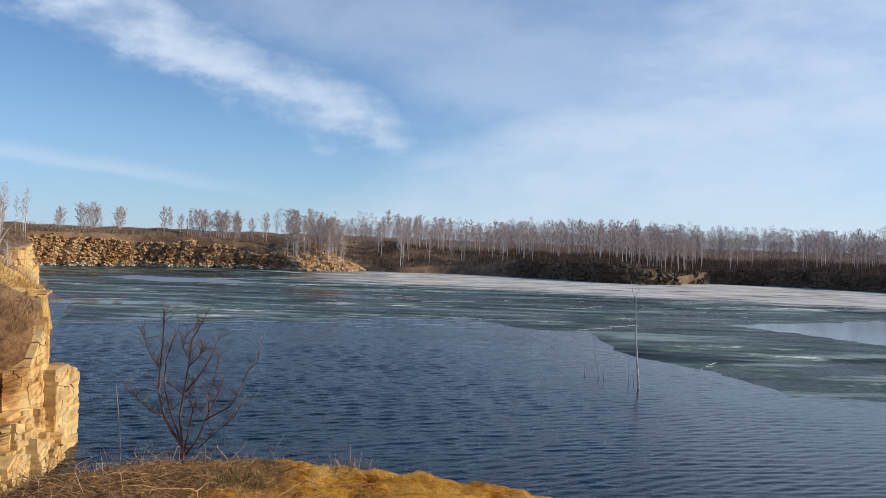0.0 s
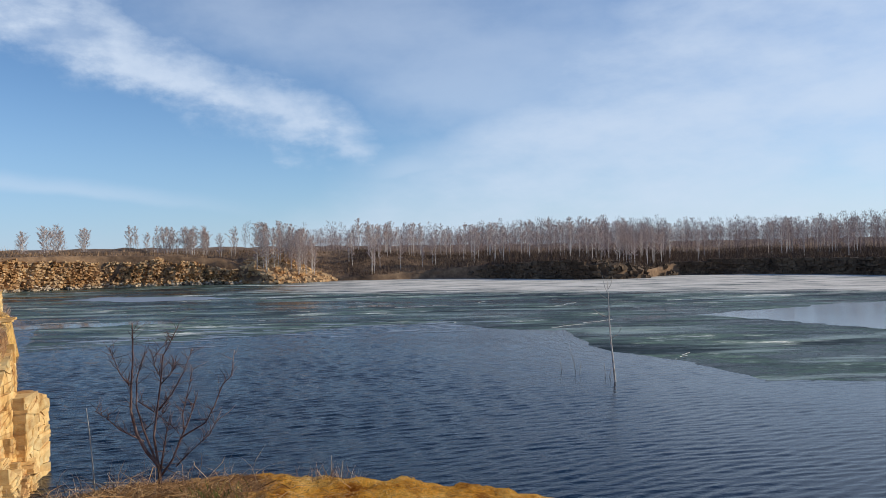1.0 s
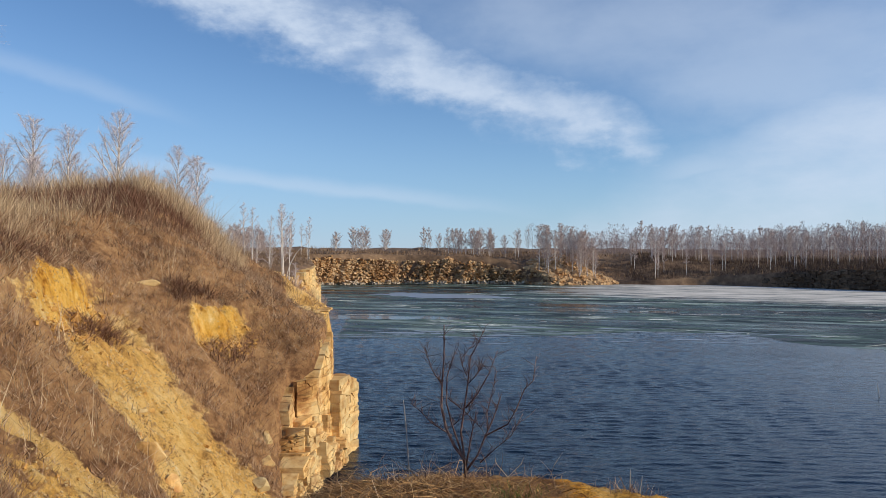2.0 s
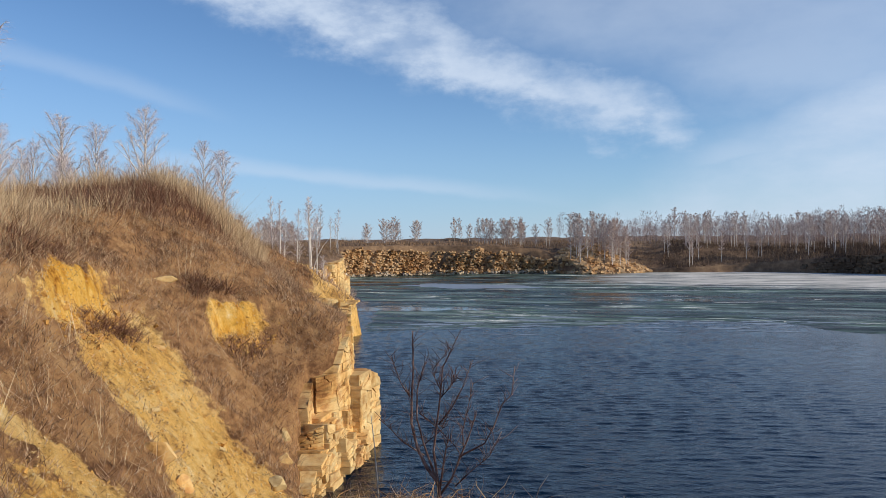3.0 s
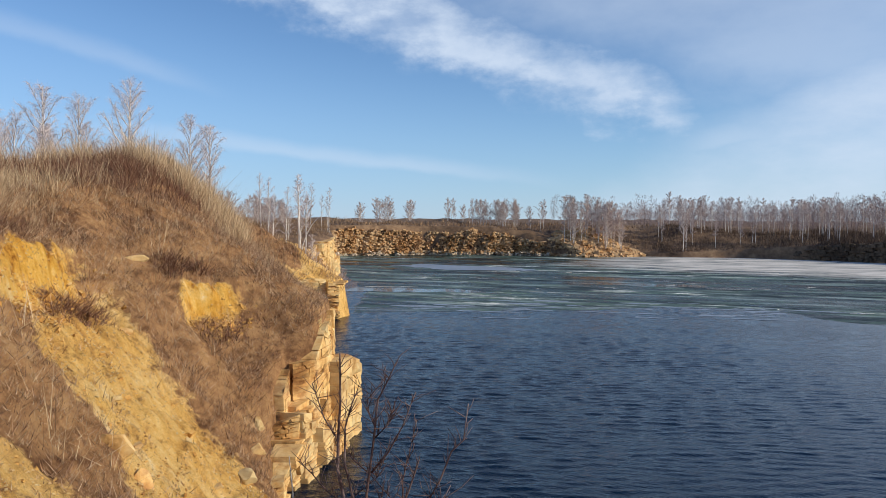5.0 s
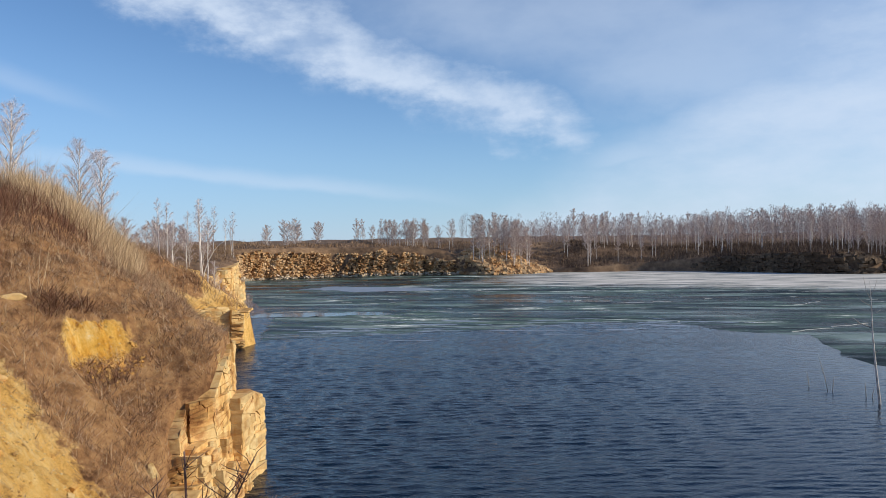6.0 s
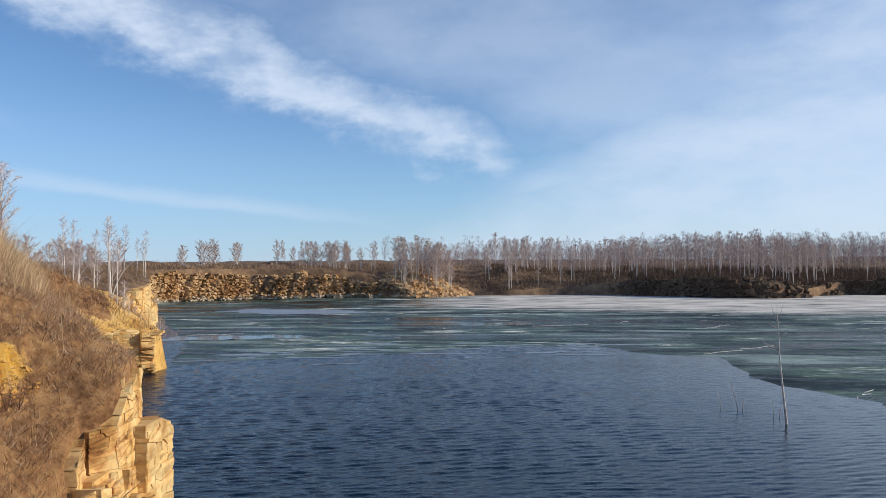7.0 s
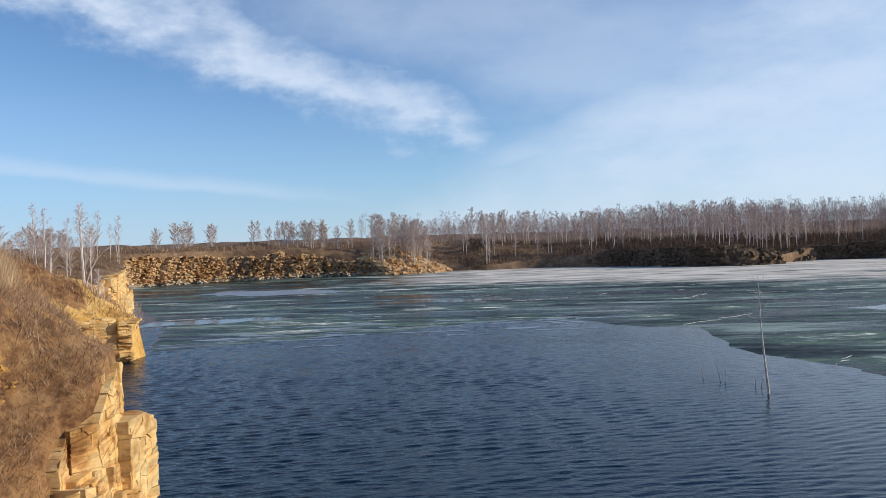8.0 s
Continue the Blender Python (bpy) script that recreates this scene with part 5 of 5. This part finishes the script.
weeds("dark_brush", "dark turf hanging over the scarps", 70000, 9, (-23, -16, 14, 30), lambda x, y, d, s, r: sum(np.exp(-(scarp_uv(x, y, q)[0] / q[3]) ** 4 - ((np.abs(scarp_uv(x, y, q)[1]) - 1.15) / 0.45) ** 2) for q in SCARPS[:2]) > 0.35 + 0.5 * r, 0.10, 0.42, 0.9, 0.014, 0.035, MAT["brush"], 12)
weeds("tall_grass", "pale dry grass on the upper slope", 70000, 17, (-31, -17, 11, 30), lambda x, y, d, s, r: (s < 0.4) & (d > 6) & (r < ease(d, 6, 13) - 1.5 * bell(x, y, -26.8, 28.0, 4.4, 5.2)), 0.2, 0.75, 0.22, 0.010, 0.022, MAT["grass"], 12)
weeds("dry_weeds", "brown brush round the birches on the cliff top", 42000, 19, (-80, -34, 52, 118), lambda x, y, d, s, r: (d > 0.8) & (r < ease(s, 0.75, 0.2)), 0.3, 1.3, 0.5, 0.016, 0.034, MAT["far_weeds"], 8)
weeds("tall_grass", "single tall pale stalks on the slope", 2600, 7, (-32, -10, 8, 48), lambda x, y, d, s, r: (s < 0.5) & (d > 2), 0.7, 1.5, 0.1, 0.010, 0.02, MAT["grass"], 4)
def far_brush(n, seed, x0=-150, mat="far_weeds", label="brown dry brush along the far banks", tallness=1.0, y0=150):
    """Knee-high to head-high brush on the far plateau and banks."""
    rng = np.random.default_rng(seed)
    x, y = rng.uniform(x0, 150, n), rng.uniform(y0, 290, n)
    d = shore_at(x, y)[0]
    ok = (d > 0.6) & (d < 45) & (rng.random(n) < 1.1 - d / 50)
    x, y = x[ok], y[ok]
    P = np.stack([x, y, land(x, y)[0] - 0.1], 1)
    h = tallness * rng.uniform(0.3, 1.5, len(P)) * (0.6 + 0.8 * rng.random(len(P)))
    tip = np.stack([rng.normal(0, 0.35, len(P)) * h, rng.normal(0, 0.35, len(P)) * h, h], 1)
    strand_field("dry_brush", label, P, tip, rng.uniform(0.06, 0.2, len(P)), MAT[mat], seed)


far_brush(90000, 6)
far_brush(60000, 26, 24, "far_brush", "brown undergrowth between the trees of the far wood", 1.9, 180)
# dense dark strands over the sunlit litter imitate the shade beneath the birches
far_brush(130000, 16, -22, "far_brush", "brushwood under the far birches, darkened for the wood's shade", 1.0, 200)
weeds("dry_weeds", "brown dry weeds along the cliff top", 60000, 5, (-60, -24, 44, 75), lambda x, y, d, s, r: r < 0.8, 0.2, 0.9, 0.35, 0.02, 0.045, MAT["weeds"])


# ---- on the ledge ----


def shrub(x, y, z):
    root = bpy.data.objects.new("bare_shrub", None)
    scene.collection.objects.link(root)
    tagged(root, "leafless many-stemmed brown shrub in dry grass on the ledge", "shrub")
    root.location = (x, y, z)
    rng = random.Random(8)
    stems = [  # x and height of each stem's bends, and its thickness
        ("stem", 0.017, [(0, -0.05), (0, 0.17), (-0.09, 0.28), (-0.16, 0.42), (-0.20, 0.60), (-0.19, 0.80), (-0.17, 1.0), (-0.165, 1.28)]),
        ("stem", 0.010, [(0, 0.12), (-0.05, 0.28), (-0.11, 0.45), (-0.16, 0.64), (-0.15, 0.85), (-0.12, 0.95), (-0.07, 1.07)]),
        ("stem", 0.011, [(0.0, 0.06), (-0.01, 0.18), (-0.04, 0.40), (-0.01, 0.60), (0.02, 0.80), (0.045, 1.02), (0.09, 1.10), (0.16, 1.24)]),
        ("stem", 0.009, [(0.0, 0.10), (0.04, 0.30), (0.07, 0.45), (0.09, 0.52)]),
        ("stem", 0.010, [(0.0, 0.08), (0.10, 0.22), (0.17, 0.39), (0.23, 0.52), (0.28, 0.66), (0.30, 0.72)]),
        ("branch", 0.007, [(0.17, 0.39), (0.36, 0.50), (0.43, 0.62), (0.50, 0.79), (0.57, 0.86), (0.60, 1.06)]),
        ("branch", 0.007, [(0.0, 0.60), (0.10, 0.72), (0.19, 0.88), (0.27, 1.08)]),
        ("branch", 0.006, [(0.02, 0.80), (0.09, 0.87), (0.13, 0.97)]),
        ("branch", 0.006, [(-0.12, 0.36), (-0.30, 0.45), (-0.40, 0.54), (-0.49, 0.60)]),
        ("branch", 0.006, [(-0.19, 0.80), (-0.26, 0.90), (-0.33, 1.10)]),
        ("branch", 0.005, [(0.17, 0.42), (0.16, 0.55), (0.19, 0.68), (0.23, 0.90)]),
        ("branch", 0.006, [(0.12, 0.16), (0.24, 0.28), (0.38, 0.40), (0.47, 0.58)]),
        ("branch", 0.005, [(-0.18, 0.66), (-0.03, 0.56), (0.10, 0.45), (0.17, 0.36)]),
        ("branch", 0.005, [(-0.11, 0.45), (0.02, 0.56), (0.06, 0.66)]),
        ("branch", 0.004, [(0.0, 0.85), (-0.04, 0.93), (-0.05, 1.0), (0.05, 1.12)])]
    for k, (nm, r, line) in enumerate(stems):
        V, Fc, off = [], [], rng.uniform(-0.14, 0.14)
        top = line[-1][1]
        pts = [Vector((a, off * (b / 1.2), b)) for a, b in line]
        tube(V, Fc, pts, [max(0.0026, 1.02 * r * (1 - 0.75 * i / (len(pts) - 1))) for i in range(len(pts))], 7)
        for _ in range(26):
            i = rng.randrange(max(1, len(pts) - 4), len(pts)) - 1
            p = pts[i].lerp(pts[i + 1], rng.random())
            q = p + Vector((rng.gauss(0, 0.055), rng.gauss(0, 0.06), rng.uniform(0.01, 0.13)))
            tube(V, Fc, [p, p.lerp(q, 0.5) + Vector((rng.gauss(0, 0.01), 0, 0)), q], [0.0024, 0.0019, 0.0011], 4)
        part(nm, mesh_of(nm, V, Fc, MAT["bush"], True), root)
    return root


shrub(-2.0, 6.0, ledge_z(-2.0, 6.0))


def ledge_grass(name, label, n, cx, cy, sx, sy, length, lie, width, mat, seed):
    rng, V, Fc = random.Random(seed), [], []
    for _ in range(n):
        x, y = rng.gauss(cx, sx), rng.gauss(cy, sy)
        if not (-5 < x < 4.5 and 2 < y < 8) or float(shore_at(np.array([x]), np.array([y]))[0][0]) < 0.1:
            continue
        p = Vector((x, y, ledge_z(x, y) - 0.01))
        L = rng.uniform(*length)
        a, e = rng.uniform(0, 6.28), rng.uniform(*lie)
        q = p + Vector((math.cos(a) * math.cos(e), math.sin(a) * math.cos(e), math.sin(e))) * L
        strand(V, Fc, p, q, rng.uniform(0.5, 1.2) * width, rng, L * 0.10)
    return tagged(new(name, mesh_of(name, V, Fc, mat)), label, "grass", kind="stuff")


ledge_grass("dry_grass", "matted straw-coloured grass round the shrub's foot", 20000, -2.8, 5.55, 0.85, 0.42, (0.04, 0.20), (-0.15, 0.35), 0.005, MAT["straw"], 61)
ledge_grass("dry_grass", "loose bent stalks lying on the straw", 1000, -2.6, 5.65, 0.65, 0.36, (0.2, 0.5), (-0.05, 0.35), 0.006, MAT["straw"], 65)
ledge_grass("dry_weeds", "brown dead stems among the matted grass", 380, -2.6, 5.85, 0.6, 0.3, (0.06, 0.32), (0.3, 1.4), 0.0035, MAT["weeds"], 62)
ledge_grass("dry_grass", "thin straw scattered over the sandy ledge", 260, -0.9, 5.7, 0.8, 0.5, (0.03, 0.12), (-0.1, 0.4), 0.004, MAT["straw"], 66)
ledge_grass("green_grass", "small tuft of green grass in the straw", 160, -1.45, 5.62, 0.13, 0.10, (0.05, 0.13), (0.5, 1.4), 0.006, MAT["green"], 63)
ledge_grass("dry_weeds", "short dead stalks on the lip of the ledge", 120, -0.66, 6.12, 0.13, 0.06, (0.04, 0.16), (0.4, 1.4), 0.005, MAT["weeds"], 64)


def stalk(x, y, z, h, lean, r, label):
    V, Fc = [], []
    tube(V, Fc, [Vector((0, 0, -0.05)), Vector((lean * 0.3, 0, h * 0.35)), Vector((lean * 0.7, 0.01, h * 0.7)), Vector((lean, 0, h))], [r, r * 0.9, r * 0.7, r * 0.4], 6)
    ob = tagged(new("dry_stalk", mesh_of("dry_stalk", V, Fc, MAT["dead"], True)), label, "stalk", "dry stalks")
    ob.location = (x, y, z)


stalk(-2.5, 6.02, ledge_z(-2.5, 6.02), 0.66, -0.06, 0.006, "single pale dry stalk beside the shrub")
stalk(-0.70, 6.12, ledge_z(-0.70, 6.12), 0.17, 0.0, 0.005, "short pale dry stalk on the lip of the ledge")
stalk(-0.63, 6.12, ledge_z(-0.63, 6.12), 0.15, 0.02, 0.005, "short pale dry stalk on the lip of the ledge")


# ---- in the water ----
def drowned_tree(x, y, h):
    root = bpy.data.objects.new("drowned_birch", None)
    scene.collection.objects.link(root)
    tagged(root, "thin dead birch standing in the lake water", "tree")
    root.location = (x, y, 0)
    V, Fc = [], []
    line = [(0.12, -0.8), (0.02, 0.0), (-0.08, 1.2), (-0.2, 2.6), (-0.28, 3.9), (-0.30, 5.2), (-0.36, h)]
    tube(V, Fc, [Vector((a, 0, b)) for a, b in line], [0.075, 0.07, 0.06, 0.048, 0.034, 0.02, 0.008], 8)
    part("trunk", mesh_of("trunk", V, Fc, MAT["drowned"], True), root)
    for a, b, da, db, r in ((-0.28, 3.9, -0.9, 0.55, 0.02), (-0.2, 2.6, 0.75, 0.7, 0.014), (-0.3, 4.6, 0.5, 0.25, 0.012), (-0.3, 5.0, -0.7, 0.7, 0.012), (-0.32, 5.6, 0.35, 0.8, 0.01), (-0.31, 5.3, -0.3, 1.2, 0.01)):
        V, Fc = [], []
        tube(V, Fc, [Vector((a, 0, b)), Vector((a + da * 0.6, 0.1, b + db * 0.4)), Vector((a + da, 0.15, b + db))], [r * 1.8, r * 1.3, r * 0.6], 5)
        part("branch", mesh_of("branch", V, Fc, MAT["dead"], True), root)


drowned_tree(12.05, 45.7, 6.3)
for x, y, h, lean in ((9.7, 50.3, 0.85, -0.12), (10.45, 49.3, 2.0, -0.45), (10.7, 49.3, 0.8, 0.1), (11.95, 47.6, 0.9, -0.05), (12.2, 47.5, 0.6, 0.15)):
    stalk(x, y, 0, h, lean, 0.02, "thin dead stem standing out of the water")


CRACKS = [(14.2, 78.7, 22.9, 87.2), (18.7, 54.0, 21.2, 57.9), (11.1, 86.6, 13.3, 87.3), (1.0, 93.2, 5.6, 85.6), (25.2, 117.5, 20.5, 110.5),
          (-18.2, 112, -10.9, 105)]


def ice_crack(x0, y0, x1, y1, width, seed):
    rng, V, Fc = random.Random(seed), [], []
    n = 11
    a, b = Vector((x0, y0, 0.02)), Vector((x1, y1, 0.02))
    side = Vector((-(b - a).y, (b - a).x, 0)).normalized()
    for k in range(n + 1):
        u = k / n
        p = a.lerp(b, u) + side * rng.gauss(0, 0.045) * (b - a).length * math.sin(math.pi * u)
        w = width * rng.uniform(0.25, 1.0) * (0.25 + math.sin(math.pi * u))
        V.extend((p - side * w, p + side * w, p + Vector((0, 0, 0.03))))
        if k:
            m = 3 * k
            Fc.extend(((m - 3, m, m + 2, m - 1), (m - 1, m + 2, m + 1, m - 2)))
    tagged(new("ice_crack", mesh_of("ice_crack", V, Fc, MAT["frost"])), "white frosted crack line in the lake ice", "crack", "ice cracks", kind="structure")


crack_rng = random.Random(90)
for k in range(46):
    x, y, a = crack_rng.uniform(-45, 60), crack_rng.uniform(92, 165), crack_rng.gauss(0.15, 0.45)
    r = crack_rng.uniform(1.2, 5.0) if k < 18 else crack_rng.uniform(0.3, 1.0)
    CRACKS.append((x - r * math.cos(a), y - r * math.sin(a), x + r * math.cos(a), y + r * math.sin(a)))
for k, c in enumerate(CRACKS):
    ice_crack(*c, 0.012 + 0.0005 * c[1], 70 + k)


def boulder(x, y, size, turn, seed, label):
    rng = random.Random(seed)
    bm = bmesh.new()
    bmesh.ops.create_icosphere(bm, subdivisions=3, radius=0.5)
    planes = [(Vector((rng.gauss(0, 1), rng.gauss(0, 1), rng.gauss(0, 1))).normalized(), rng.uniform(0.22, 0.38)) for _ in range(12)]
    for v in bm.verts:
        for n, k in planes:
            over = v.co.dot(n) - k
            if over > 0:
                v.co -= n * over
        v.co *= 1 + 0.06 * noise.fractal(v.co * 4, 0.8, 2, 3)
        v.co.x, v.co.y, v.co.z = v.co.x * size[0], v.co.y * size[1], v.co.z * size[2]
    me = bpy.data.meshes.new("boulder")
    bm.to_mesh(me)
    bm.free()
    me.materials.append(MAT["rock"])
    ob = tagged(new("boulder", me), label, "boulder", "boulders on the slope")
    ob.location, ob.rotation_euler = (x, y, bank_z(x, y) - size[2] * 0.02), (rng.gauss(0, 0.2), rng.gauss(0, 0.2), turn)


boulder(-13.1, 15.5, (0.95, 0.7, 1.0), 0.6, 1, "pale weathered sandstone boulder in the washed gully")
boulder(-12.75, 20.0, (0.8, 0.6, 0.6), 0.2, 2, "pale angular boulder above the water")
boulder(-12.7, 15.9, (0.6, 0.5, 0.9), 1.6, 3, "pale weathered sandstone boulder in the washed gully")
boulder(-19.7, 23.1, (1.1, 0.35, 0.4), 0.5, 4, "flat pale stone slab among dry weeds")
boulder(-17.6, 20.6, (0.7, 0.4, 0.4), 1.1, 5, "flat pale stone slab under the scarp")
boulder(-13.6, 21.6, (0.9, 0.6, 0.5), 0.9, 6, "pale angular boulder above the water")
boulder(-14.2, 22.6, (0.8, 0.5, 0.6), 2.1, 7, "pale angular boulder above the water")


def gravel(n, seed):
    """Loose chips of stone on the washed soil."""
    rng, places = random.Random(seed), []
    while len(places) < n:
        x, y = rng.uniform(-20, -9.5), rng.uniform(9, 27)
        xa, ya = np.array([x]), np.array([y])
        if shore_at(xa, ya)[0][0] < 0.4 or sand_mask(xa, ya)[0] < 0.3 + 0.3 * rng.random():
            continue
        k = rng.uniform(0.02, 0.05) * (3.5 if rng.random() < 0.012 else 1)
        places.append(((x, y, bank_z(x, y) + k * 0.2), (k * 1.5, k, k * 0.6), (rng.gauss(0, 0.4), rng.gauss(0, 0.4), rng.uniform(0, 6.3))))
    joined_blocks("gravel", places, MAT["rock"], "loose chips of pale stone on yellow soil", "gravel")


gravel(1600, 51)


def clods(n, seed):
    """Clods of soil broken from the scarps, lying at their feet and down the gully."""
    rng, places = random.Random(seed), []
    while len(places) < n:
        if rng.random() < 0.6:
            q = SCARPS[0] if rng.random() < 0.65 else SCARPS[1]
            u, v = rng.gauss(0, q[3] * 0.5), rng.gauss(-0.75, 0.35)
            x, y = q[0] + u * math.cos(q[2]) - v * math.sin(q[2]), q[1] + u * math.sin(q[2]) + v * math.cos(q[2])
        else:
            x, y = rng.uniform(-19, -11), rng.uniform(10, 22)
            if sand_mask(np.array([x]), np.array([y]))[0] < 0.4:
                continue
        k = 0.022 * math.exp(abs(rng.gauss(0, 0.62)))
        places.append(((x, y, float(bank_z(x, y)) + k * 0.15), (k * 1.4, k, k * 0.8), (rng.gauss(0, 0.6), rng.gauss(0, 0.6), rng.uniform(0, 6.3))))
    joined_blocks("soil_clods", places, MAT["crumb"], "clods of ochre soil fallen below the scarps", "soil")


clods(1500, 52)


def crumbs(n, seed):
    """Crumbs and clods of sandy soil on the trodden ledge."""
    rng, places = random.Random(seed), []
    while len(places) < n:
        x, y = rng.uniform(-2.2, 2.0), rng.uniform(4.6, 6.9)
        if shore_point(x, y)[0][0] < 0.05:
            continue
        k = rng.uniform(0.003, 0.007) * (2.2 if rng.random() < 0.02 else 1)
        places.append(((x, y, ledge_z(x, y) + k * 0.25), (k * 1.3, k, k * 0.8), (rng.gauss(0, 0.5), rng.gauss(0, 0.5), rng.uniform(0, 6.3))))
    joined_blocks("soil_crumbs", places, MAT["crumb"], "crumbs of orange sandy soil on the ledge", "soil")


crumbs(6000, 77)
